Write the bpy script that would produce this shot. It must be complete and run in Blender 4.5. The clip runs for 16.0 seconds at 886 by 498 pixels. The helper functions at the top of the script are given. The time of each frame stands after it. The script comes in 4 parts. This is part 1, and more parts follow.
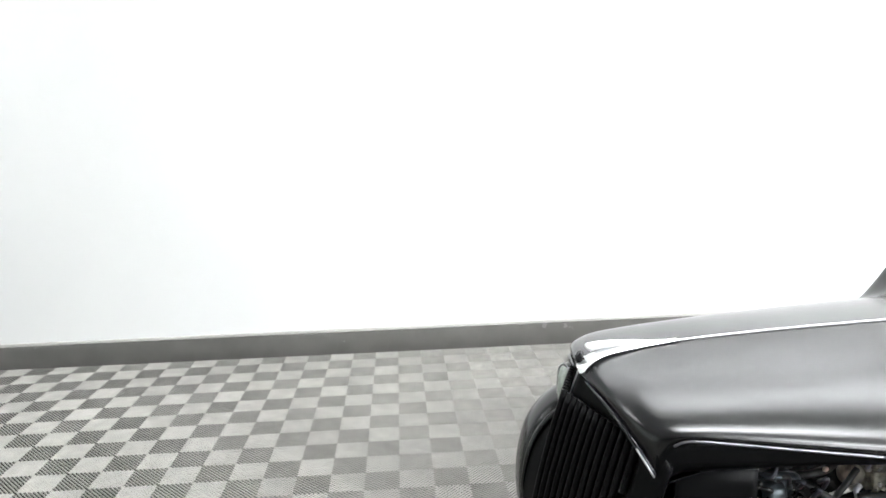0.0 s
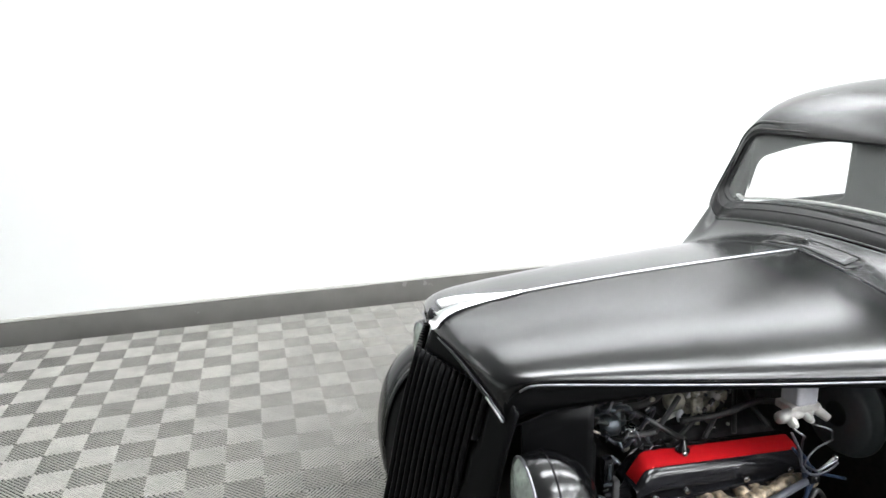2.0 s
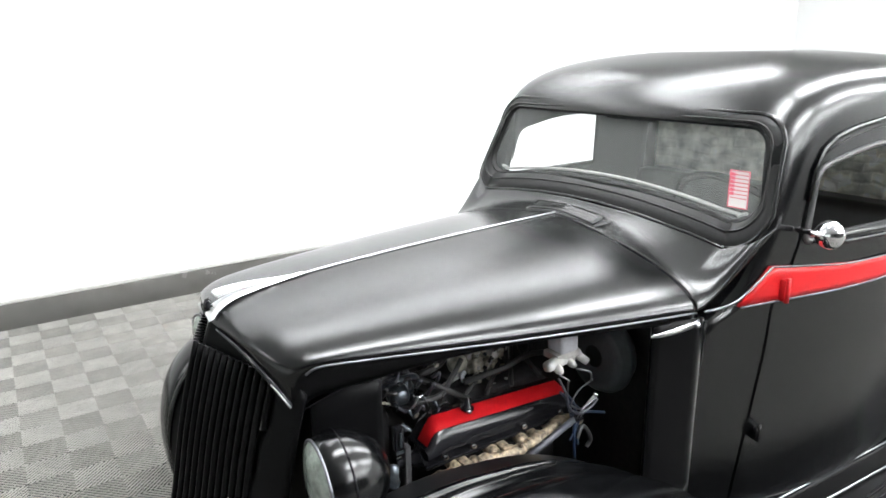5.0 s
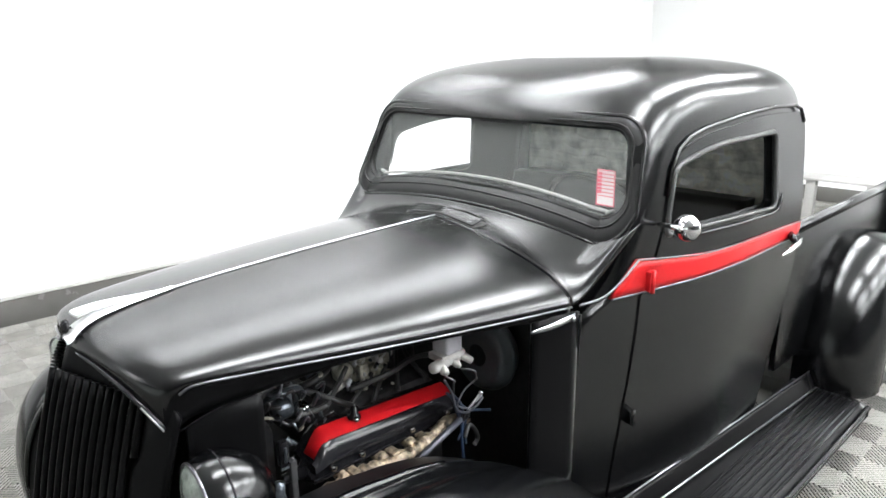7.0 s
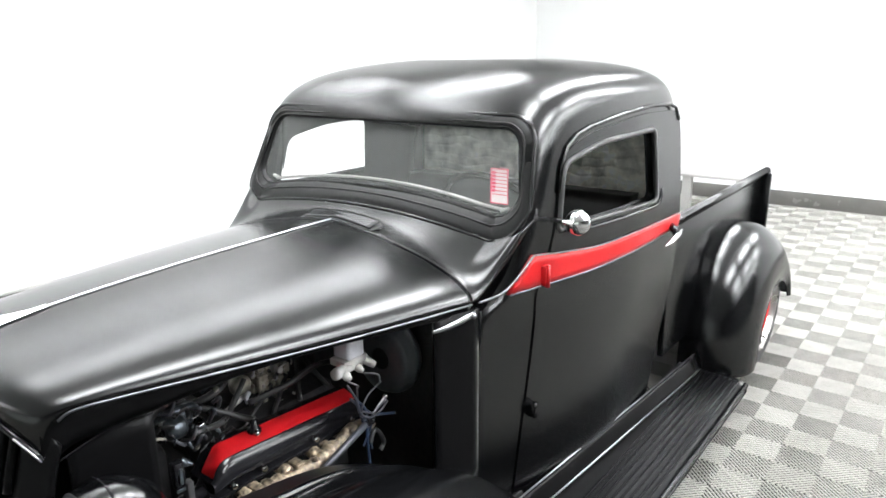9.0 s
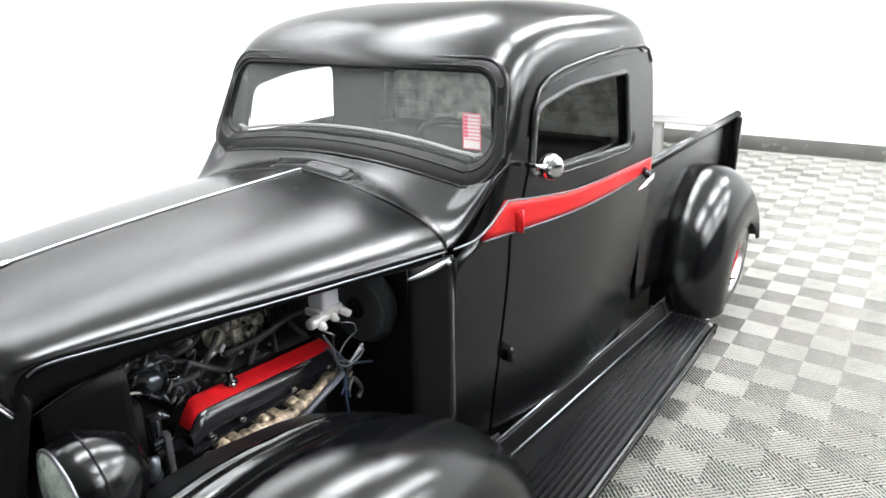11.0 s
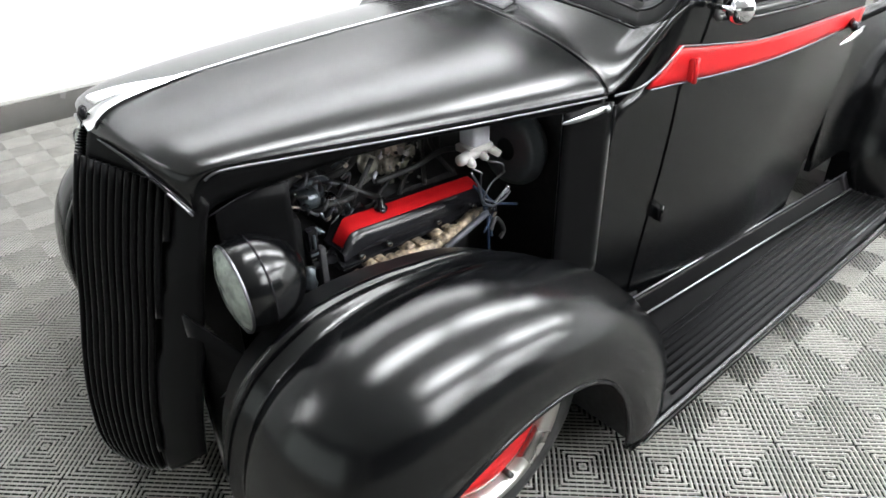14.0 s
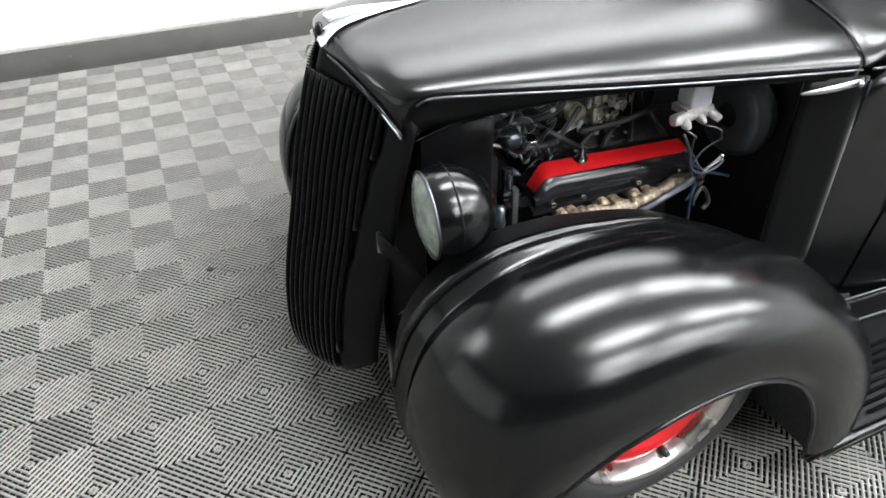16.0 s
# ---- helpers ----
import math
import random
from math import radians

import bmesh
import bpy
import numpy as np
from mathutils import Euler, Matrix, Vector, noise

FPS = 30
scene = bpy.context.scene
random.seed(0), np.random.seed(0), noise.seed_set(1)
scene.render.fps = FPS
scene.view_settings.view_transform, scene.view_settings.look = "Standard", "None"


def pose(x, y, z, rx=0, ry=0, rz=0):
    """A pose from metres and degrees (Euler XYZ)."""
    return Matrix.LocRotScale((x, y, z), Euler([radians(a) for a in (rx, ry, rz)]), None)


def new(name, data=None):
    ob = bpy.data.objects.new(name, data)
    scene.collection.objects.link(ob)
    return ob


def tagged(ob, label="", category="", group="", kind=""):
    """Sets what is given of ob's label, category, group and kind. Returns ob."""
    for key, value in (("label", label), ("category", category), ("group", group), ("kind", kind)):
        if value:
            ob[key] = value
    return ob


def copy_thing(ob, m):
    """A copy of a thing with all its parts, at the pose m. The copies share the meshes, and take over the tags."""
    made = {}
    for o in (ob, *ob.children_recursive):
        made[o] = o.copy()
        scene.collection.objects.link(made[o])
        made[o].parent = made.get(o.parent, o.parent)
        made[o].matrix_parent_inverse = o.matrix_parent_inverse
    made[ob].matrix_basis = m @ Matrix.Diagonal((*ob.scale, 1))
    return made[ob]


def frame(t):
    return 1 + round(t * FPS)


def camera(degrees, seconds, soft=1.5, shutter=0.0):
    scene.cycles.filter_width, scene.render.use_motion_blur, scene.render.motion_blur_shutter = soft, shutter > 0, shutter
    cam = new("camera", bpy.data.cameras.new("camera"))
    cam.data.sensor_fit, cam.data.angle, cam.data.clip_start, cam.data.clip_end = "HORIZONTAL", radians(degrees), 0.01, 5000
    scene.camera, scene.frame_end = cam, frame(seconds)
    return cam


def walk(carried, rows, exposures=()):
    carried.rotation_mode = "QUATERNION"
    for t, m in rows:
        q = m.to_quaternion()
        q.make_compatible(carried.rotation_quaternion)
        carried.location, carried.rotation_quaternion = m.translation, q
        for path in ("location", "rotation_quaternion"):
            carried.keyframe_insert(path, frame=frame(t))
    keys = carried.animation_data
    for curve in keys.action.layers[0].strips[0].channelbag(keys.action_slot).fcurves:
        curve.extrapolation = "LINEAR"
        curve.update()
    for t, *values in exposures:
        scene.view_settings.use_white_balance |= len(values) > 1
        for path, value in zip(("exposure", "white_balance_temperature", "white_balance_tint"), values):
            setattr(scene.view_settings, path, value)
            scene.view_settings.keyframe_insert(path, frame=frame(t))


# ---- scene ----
# Camera: turns and dips at one spot beside the front fender. Rows: seconds, eye, yaw, pitch, roll.
cam = camera(66.0, 16.0, soft=1.6)
PATH = [
    (0, -0.8568, -1.5094, 1.5108, -3.609, -10.418, -1.575),
    (0.5, -0.8499, -1.5103, 1.5114, -6.799, -11.494, -1.488),
    (1, -0.8430, -1.5112, 1.5121, -9.671, -12.488, -1.476),
    (1.5, -0.8360, -1.5122, 1.5126, -12.468, -13.351, -1.574),
    (2, -0.8291, -1.5131, 1.5131, -15.303, -14.076, -1.507),
    (2.5, -0.8223, -1.5140, 1.5133, -18.263, -14.470, -1.439),
    (3, -0.8160, -1.5148, 1.5134, -21.616, -14.982, -1.500),
    (3.5, -0.8104, -1.5155, 1.5130, -24.075, -15.439, -1.425),
    (4, -0.8058, -1.5158, 1.5123, -27.385, -15.886, -1.328),
    (4.5, -0.8011, -1.5161, 1.5116, -30.296, -16.202, -1.218),
    (5, -0.7971, -1.5159, 1.5106, -33.204, -16.296, -1.075),
    (5.5, -0.7937, -1.5155, 1.5094, -36.020, -16.245, -0.919),
    (6, -0.7908, -1.5150, 1.5079, -38.654, -16.127, -0.771),
    (6.5, -0.7882, -1.5144, 1.5061, -41.020, -16.020, -0.652),
    (7, -0.7854, -1.5140, 1.5045, -43.302, -15.958, -0.560),
    (7.5, -0.7832, -1.5134, 1.5025, -45.423, -15.866, -0.454),
    (8, -0.7815, -1.5127, 1.5000, -47.566, -15.743, -0.475),
    (8.5, -0.7800, -1.5116, 1.4969, -49.781, -15.621, -0.359),
    (9, -0.7785, -1.5103, 1.4932, -52.098, -15.612, -0.55),
    (9.5, -0.7768, -1.5091, 1.4894, -54.312, -15.861, -1.329),
    (10, -0.7749, -1.5076, 1.4850, -55.250, -16.675, -1.323),
    (10.5, -0.7731, -1.5060, 1.4803, -55.253, -17.959, -1.218),
    (11, -0.7714, -1.5042, 1.4755, -54.363, -19.618, -1.117),
    (11.5, -0.7702, -1.5023, 1.4710, -52.622, -21.555, -1.123),
    (12, -0.7690, -1.5004, 1.4666, -50.633, -23.513, -1.232),
    (12.5, -0.7684, -1.4984, 1.4623, -48.316, -25.645, -1.308),
    (13, -0.7684, -1.4962, 1.4582, -46.509, -27.886, -1.367),
    (13.5, -0.7692, -1.4940, 1.4544, -44.044, -29.824, -1.405),
    (14, -0.7708, -1.4919, 1.4509, -40.701, -31.931, -1.312),
    (14.5, -0.7731, -1.4898, 1.4477, -36.874, -34.010, -1.364),
    (15, -0.7762, -1.4876, 1.4446, -33.145, -35.035, -1.471),
    (15.5, -0.7796, -1.4851, 1.4415, -28.429, -35.749, -1.572),
    (16, -0.7832, -1.4826, 1.4384, -22.445, -35.719, -1.670),
]
walk(cam, [(t, pose(x, y, z, 0, 0, yaw) @ pose(0, 0, 0, 90 + pitch) @ pose(0, 0, 0, 0, 0, roll)) for t, x, y, z, yaw, pitch, roll in PATH])

# ---------------------------------------------------------------- light
# Room: x from front to rear of the truck, y away from the camera, z up. Front axle at x = 0, truck's middle at y = 0.
WEST, EAST, SOUTH, NORTH, CEIL = -7.2, 6.85, -9.0, 2.95, 4.1
scene.view_settings.exposure = 0.0
TUBE = 66.0
world = bpy.data.worlds.new("world")
scene.world = world
world.use_nodes = True
world.node_tree.nodes["Background"].inputs[0].default_value = (1.0, 1.0, 1.0, 1)
world.node_tree.nodes["Background"].inputs[1].default_value = 0.05


# ---------------------------------------------------------------- materials
def mat(name, color, rough=0.5, metal=0.0, grain=0.0, grain_scale=80.0, bump=0.0, bump_scale=300.0, rough_var=0.0, coat=0.0, stain=0.0, stain_scale=3.0, rand=0.0, spec=0.5):
    m = bpy.data.materials.new(name)
    m.use_nodes = True
    nt = m.node_tree
    b = nt.nodes["Principled BSDF"]
    b.inputs["Roughness"].default_value = rough
    b.inputs["Metallic"].default_value = metal
    b.inputs["Specular IOR Level"].default_value = spec
    b.inputs["Coat Weight"].default_value = coat
    b.inputs["Coat Roughness"].default_value = 0.08
    tc = nt.nodes.new("ShaderNodeTexCoord")

    def noise_node(scale, detail=4.0):
        n = nt.nodes.new("ShaderNodeTexNoise")
        n.inputs["Scale"].default_value = scale
        n.inputs["Detail"].default_value = detail
        nt.links.new(tc.outputs["Object"], n.inputs["Vector"])
        return n

    def mul(a_sock, lo, hi):
        r = nt.nodes.new("ShaderNodeMapRange")
        r.inputs["To Min"].default_value, r.inputs["To Max"].default_value = lo, hi
        r.inputs["From Min"].default_value, r.inputs["From Max"].default_value = 0.3, 0.7
        nt.links.new(a_sock, r.inputs["Value"])
        return r.outputs["Result"]

    val = None
    for amount, scale in ((grain, grain_scale), (stain, stain_scale)):
        if amount:
            s = mul(noise_node(scale).outputs["Fac"], 1 - amount, 1 + amount)
            if val is None:
                val = s
            else:
                mm = nt.nodes.new("ShaderNodeMath")
                mm.operation = "MULTIPLY"
                nt.links.new(val, mm.inputs[0])
                nt.links.new(s, mm.inputs[1])
                val = mm.outputs[0]
    if rand:
        oi = nt.nodes.new("ShaderNodeObjectInfo")
        r = nt.nodes.new("ShaderNodeMapRange")
        r.inputs["To Min"].default_value, r.inputs["To Max"].default_value = 1 - rand, 1 + rand
        nt.links.new(oi.outputs["Random"], r.inputs["Value"])
        if val is None:
            val = r.outputs["Result"]
        else:
            mm = nt.nodes.new("ShaderNodeMath")
            mm.operation = "MULTIPLY"
            nt.links.new(val, mm.inputs[0])
            nt.links.new(r.outputs["Result"], mm.inputs[1])
            val = mm.outputs[0]
    if val is not None:
        vm = nt.nodes.new("ShaderNodeVectorMath")
        vm.operation = "SCALE"
        vm.inputs[0].default_value = color
        nt.links.new(val, vm.inputs["Scale"])
        nt.links.new(vm.outputs["Vector"], b.inputs["Base Color"])
    else:
        b.inputs["Base Color"].default_value = (*color, 1)
    if rough_var:
        nt.links.new(mul(noise_node(7.0).outputs["Fac"], rough - rough_var, rough + rough_var), b.inputs["Roughness"])
    if bump:
        bn = nt.nodes.new("ShaderNodeBump")
        bn.inputs["Strength"].default_value = bump
        bn.inputs["Distance"].default_value = 0.002
        nt.links.new(noise_node(bump_scale, 2.0).outputs["Fac"], bn.inputs["Height"])
        nt.links.new(bn.outputs["Normal"], b.inputs["Normal"])
    return m


def glow(name, color, strength):
    m = bpy.data.materials.new(name)
    m.use_nodes = True
    nt = m.node_tree
    nt.nodes.remove(nt.nodes["Principled BSDF"])
    e = nt.nodes.new("ShaderNodeEmission")
    e.inputs["Color"].default_value, e.inputs["Strength"].default_value = (*color, 1), strength
    nt.links.new(e.outputs[0], nt.nodes["Material Output"].inputs["Surface"])
    return m


def glass(name, tint=(1, 1, 1), rough=0.0):
    m = bpy.data.materials.new(name)
    m.use_nodes = True
    nt = m.node_tree
    nt.nodes.remove(nt.nodes["Principled BSDF"])
    t = nt.nodes.new("ShaderNodeBsdfTransparent")
    t.inputs["Color"].default_value = (*tint, 1)
    g = nt.nodes.new("ShaderNodeBsdfGlossy")
    g.inputs["Roughness"].default_value = rough
    f = nt.nodes.new("ShaderNodeFresnel")
    f.inputs["IOR"].default_value = 1.45
    mix = nt.nodes.new("ShaderNodeMixShader")
    nt.links.new(f.outputs[0], mix.inputs[0])
    nt.links.new(t.outputs[0], mix.inputs[1])
    nt.links.new(g.outputs[0], mix.inputs[2])
    dust = nt.nodes.new("ShaderNodeBsdfDiffuse")
    dust.inputs["Color"].default_value = (0.75, 0.78, 0.75, 1)
    film = nt.nodes.new("ShaderNodeMixShader")
    film.inputs[0].default_value = 0.09
    nt.links.new(mix.outputs[0], film.inputs[1])
    nt.links.new(dust.outputs[0], film.inputs[2])
    nt.links.new(film.outputs[0], nt.nodes["Material Output"].inputs["Surface"])
    return m



def satin(name, color, rough, ior, var=0.02):
    """Flat paint under a satin clear coat: soft-edged gloss with no haze round it."""
    m = bpy.data.materials.new(name)
    m.use_nodes = True
    nt = m.node_tree
    nt.nodes.remove(nt.nodes["Principled BSDF"])
    tc = nt.nodes.new("ShaderNodeTexCoord")
    n = nt.nodes.new("ShaderNodeTexNoise")
    n.inputs["Scale"].default_value, n.inputs["Detail"].default_value = 6.0, 5.0
    nt.links.new(tc.outputs["Object"], n.inputs["Vector"])
    r = nt.nodes.new("ShaderNodeMapRange")
    r.inputs["From Min"].default_value, r.inputs["From Max"].default_value = 0.3, 0.7
    r.inputs["To Min"].default_value, r.inputs["To Max"].default_value = rough - var, rough + var
    nt.links.new(n.outputs["Fac"], r.inputs["Value"])
    d = nt.nodes.new("ShaderNodeBsdfDiffuse")
    d.inputs["Color"].default_value = (*color, 1)
    g = nt.nodes.new("ShaderNodeBsdfAnisotropic")
    g.distribution = "BECKMANN"
    nt.links.new(r.outputs["Result"], g.inputs["Roughness"])
    f = nt.nodes.new("ShaderNodeFresnel")
    f.inputs["IOR"].default_value = ior
    mix = nt.nodes.new("ShaderNodeMixShader")
    nt.links.new(f.outputs[0], mix.inputs[0])
    nt.links.new(d.outputs[0], mix.inputs[1])
    nt.links.new(g.outputs[0], mix.inputs[2])
    nt.links.new(mix.outputs[0], nt.nodes["Material Output"].inputs["Surface"])
    return m


BLACK = satin("satin black paint", (0.0020, 0.0021, 0.0023), 0.260, 1.475, 0.004)
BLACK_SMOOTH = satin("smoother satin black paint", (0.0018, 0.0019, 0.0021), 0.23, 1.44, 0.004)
BLACK_DULL = mat("flat black paint", (0.020, 0.020, 0.021), 0.65, grain=0.3, grain_scale=60, bump=0.1, spec=0.2)
BLACK_BAR = satin("semi-flat black paint", (0.0028, 0.0028, 0.0030), 0.36, 1.15, 0.004)
BLACK_GLOSS = mat("gloss black paint", (0.006, 0.006, 0.007), 0.12, spec=0.2)
RED = mat("red paint", (0.31, 0.006, 0.008), 0.35, rough_var=0.05, grain=0.05, spec=0.2)
RED_GLOSS = mat("gloss red enamel", (0.36, 0.008, 0.010), 0.12, grain=0.05)
TRIM_DULL = mat("worn bright trim", (0.13, 0.13, 0.14), 0.36, metal=1.0, grain=0.25, grain_scale=30)
CHROME = mat("chrome", (0.62, 0.62, 0.63), 0.07, metal=1.0)
POLISHED = mat("polished soft metal", (0.90, 0.90, 0.90), 0.34, metal=0.9, rough_var=0.05)
SILVER = mat("polished trim", (0.40, 0.40, 0.41), 0.33, metal=1.0, rough_var=0.06)
ALLOY = mat("cast alloy", (0.50, 0.49, 0.47), 0.42, metal=0.35, grain=0.2, grain_scale=40, bump=0.4, bump_scale=250)
DIRTY = mat("carburettor alloy", (0.36, 0.34, 0.28), 0.45, metal=0.4, grain=0.5, grain_scale=60, bump=0.5, bump_scale=200)
RUST = mat("heat stained manifold", (0.19, 0.15, 0.105), 0.5, metal=0.45, grain=0.9, grain_scale=75, stain=0.5, stain_scale=14, bump=1.0, bump_scale=160)
RUBBER = mat("black rubber", (0.012, 0.012, 0.012), 0.5, grain=0.2, bump=0.1)
SEAL = mat("weathered black seal rubber", (0.005, 0.005, 0.005), 0.42, grain=0.3, bump=0.1, spec=0.22)
TYRE = mat("tyre rubber", (0.014, 0.014, 0.014), 0.62, grain=0.25, grain_scale=50, bump=0.2)
STEEL = mat("wheel silver", (0.42, 0.41, 0.39), 0.28, metal=1.0, rough_var=0.08)
HOSE = mat("ribbed hose", (0.03, 0.032, 0.04), 0.45)
BLUE = mat("blue wire cover", (0.008, 0.017, 0.038), 0.45)
PLASTIC_W = mat("white plastic", (0.50, 0.50, 0.54), 0.4, grain=0.06)
LEATHER = mat("black vinyl", (0.012, 0.011, 0.011), 0.42, bump=0.2, bump_scale=500)
GLASS = glass("window glass", (0.92, 0.94, 0.93))
LENS = mat("lamp lens", (0.22, 0.25, 0.225), 0.15, metal=0.2, grain=0.35, grain_scale=40, bump=0.6, bump_scale=90)
WALL = mat("white wall paint", (0.60, 0.602, 0.595), 0.6, grain=0.015, grain_scale=2.0, bump=0.03, bump_scale=60)
CEILING = mat("white ceiling", (0.80, 0.80, 0.79), 0.8, grain=0.03, grain_scale=3)
BASE = mat("grey rubber cove base", (0.085, 0.083, 0.077), 0.22, grain=0.10, grain_scale=6, rough_var=0.06)
DARK_WALL = mat("dark grey wall paint", (0.036, 0.036, 0.035), 0.7, grain=0.05, grain_scale=3)
GREY_WALL = mat("mid grey wall paint", (0.20, 0.205, 0.20), 0.7, grain=0.05, grain_scale=3)
# weak emission for the panels added on the west wall
WEST_GLOW = mat("dim glow added for reflections", (0.45, 0.48, 0.47), 0.5, grain=0.05)
WEST_GLOW.node_tree.nodes["Principled BSDF"].inputs["Emission Color"].default_value = (0.92, 1.0, 0.97, 1)
WEST_GLOW.node_tree.nodes["Principled BSDF"].inputs["Emission Strength"].default_value = 0.9
TRIM = mat("pale cap strip", (0.38, 0.37, 0.35), 0.5, grain=0.1)
TILE = mat("grey ribbed tile plastic", (0.195, 0.190, 0.175), 0.42, grain=0.12, grain_scale=14, stain=0.14, stain_scale=1.6, rand=0.05, spec=0.18)
SLAB = mat("dark slab", (0.006, 0.006, 0.006), 0.95, grain=0.2, grain_scale=20, spec=0.05)
TEAL = mat("dark oily metal", (0.06, 0.07, 0.078), 0.28, metal=0.7, grain=0.5, grain_scale=50, bump=0.5, bump_scale=150)
STAND = mat("grey stand paint", (0.26, 0.255, 0.245), 0.5, grain=0.08)
DRUM = mat("grey satin drum paint", (0.055, 0.062, 0.068), 0.38, grain=0.1)
PAPER = mat("paper", (0.62, 0.6, 0.6), 0.6)
PINK = mat("red print", (0.55, 0.045, 0.10), 0.6)


def foil_material():
    m = mat("quilted foil lining", (0.92, 0.89, 0.82), 0.40, metal=0.12, grain=0.45, grain_scale=16, stain=0.25, stain_scale=5)
    nt = m.node_tree
    tc = nt.nodes.new("ShaderNodeTexCoord")
    sep, com = nt.nodes.new("ShaderNodeSeparateXYZ"), nt.nodes.new("ShaderNodeCombineXYZ")
    nt.links.new(tc.outputs["Object"], sep.inputs[0])
    warp = nt.nodes.new("ShaderNodeTexNoise")
    warp.inputs["Scale"].default_value = 7
    for k, (src, amp) in enumerate((("Y", 0.05), ("Z", 0.06))):
        add = nt.nodes.new("ShaderNodeMath")
        add.operation = "MULTIPLY_ADD"
        add.inputs[1].default_value = amp
        nt.links.new(warp.outputs["Fac"], add.inputs[0])
        nt.links.new(sep.outputs[src], add.inputs[2])
        nt.links.new(add.outputs[0], com.inputs[k])
    br = nt.nodes.new("ShaderNodeTexBrick")            # stitched pads
    br.inputs["Scale"].default_value = 1.0
    br.inputs["Brick Width"].default_value, br.inputs["Row Height"].default_value = 0.075, 0.036
    br.inputs["Mortar Size"].default_value, br.inputs["Mortar Smooth"].default_value = 0.009, 1.0
    nt.links.new(com.outputs[0], br.inputs["Vector"])
    v = nt.nodes.new("ShaderNodeTexVoronoi")
    v.inputs["Scale"].default_value = 26
    nt.links.new(tc.outputs["Object"], v.inputs["Vector"])
    mix = nt.nodes.new("ShaderNodeMath")
    mix.operation = "MULTIPLY_ADD"
    mix.inputs[1].default_value = -0.55
    nt.links.new(br.outputs["Fac"], mix.inputs[0])
    nt.links.new(v.outputs["Distance"], mix.inputs[2])
    bn = nt.nodes.new("ShaderNodeBump")
    bn.inputs["Strength"].default_value, bn.inputs["Distance"].default_value = 0.8, 0.010
    nt.links.new(mix.outputs[0], bn.inputs["Height"])
    nt.links.new(bn.outputs["Normal"], nt.nodes["Principled BSDF"].inputs["Normal"])
    return m


FOIL = foil_material()
TUBE_GLOW = glow("tube light", (0.975, 1.0, 1.03), TUBE)


# ---------------------------------------------------------------- mesh helpers
def mesh_of(verts, faces, smooth=True):
    me = bpy.data.meshes.new("m")
    me.from_pydata([tuple(v) for v in verts], [], [tuple(f) for f in faces])
    me.update()
    bm = bmesh.new()
    bm.from_mesh(me)
    bmesh.ops.remove_doubles(bm, verts=bm.verts, dist=1e-5)
    bmesh.ops.recalc_face_normals(bm, faces=bm.faces)
    bm.to_mesh(me)
    bm.free()
    if smooth:
        me.shade_smooth()
    return me


def part(name, me, material, parent=None, label="", angle=None):
    if isinstance(me, bmesh.types.BMesh):
        bm = me
        me = bpy.data.meshes.new(name)
        bm.to_mesh(me)
        bm.free()
    ob = new(name, me)
    me.name = name
    if not me.materials:
        me.materials.append(material)
    if angle is not None:
        me.shade_smooth()
        me.set_sharp_from_angle(angle=radians(angle))
    if parent is not None:
        ob.parent = parent
    if label:
        tagged(ob, label)
    return ob


def thing(name, label, category, group="", loc=(0, 0, 0)):
    ob = new(name)
    ob.empty_display_size = 0.1
    ob.location = loc
    return tagged(ob, label, category, group)


def spline(pts):
    """Catmull-Rom through rows of numbers; returns f(u), u from 0 to 1, at even steps."""
    a = np.array(pts, float)

    def f(u):
        t = min(max(u, 0.0), 1.0) * (len(a) - 1)
        i = min(int(t), len(a) - 2)
        t -= i
        p0, p1, p2, p3 = a[max(i - 1, 0)], a[i], a[i + 1], a[min(i + 2, len(a) - 1)]
        return 0.5 * (2 * p1 + (p2 - p0) * t + (2 * p0 - 5 * p1 + 4 * p2 - p3) * t * t + (3 * p1 - p0 - 3 * p2 + p3) * t ** 3)

    return f


def along(xs, ys):
    """Smooth y over x through given rows (monotone x)."""
    xs, ys = np.array(xs, float), np.array(ys, float)
    m = np.gradient(ys, xs)

    def f(x):
        x = min(max(x, xs[0]), xs[-1])
        i = min(max(int(np.searchsorted(xs, x)) - 1, 0), len(xs) - 2)
        h = xs[i + 1] - xs[i]
        t = (x - xs[i]) / h
        return (2 * t ** 3 - 3 * t * t + 1) * ys[i] + (t ** 3 - 2 * t * t + t) * h * m[i] + (3 * t * t - 2 * t ** 3) * ys[i + 1] + (t ** 3 - t * t) * h * m[i + 1]

    return f


def sheet(nu, nv, f, close_u=False, close_v=False):
    """A grid f(u, v) with u, v from 0 to 1."""
    verts = [f(i / nu, j / nv) for i in range(nu + (not close_u)) for j in range(nv + (not close_v))]
    w = nv + (not close_v)
    h = nu + (not close_u)
    faces = [(i % h * w + j % w, (i + 1) % h * w + j % w, (i + 1) % h * w + (j + 1) % w, i % h * w + (j + 1) % w) for i in range(nu) for j in range(nv)]
    return mesh_of(verts, faces)


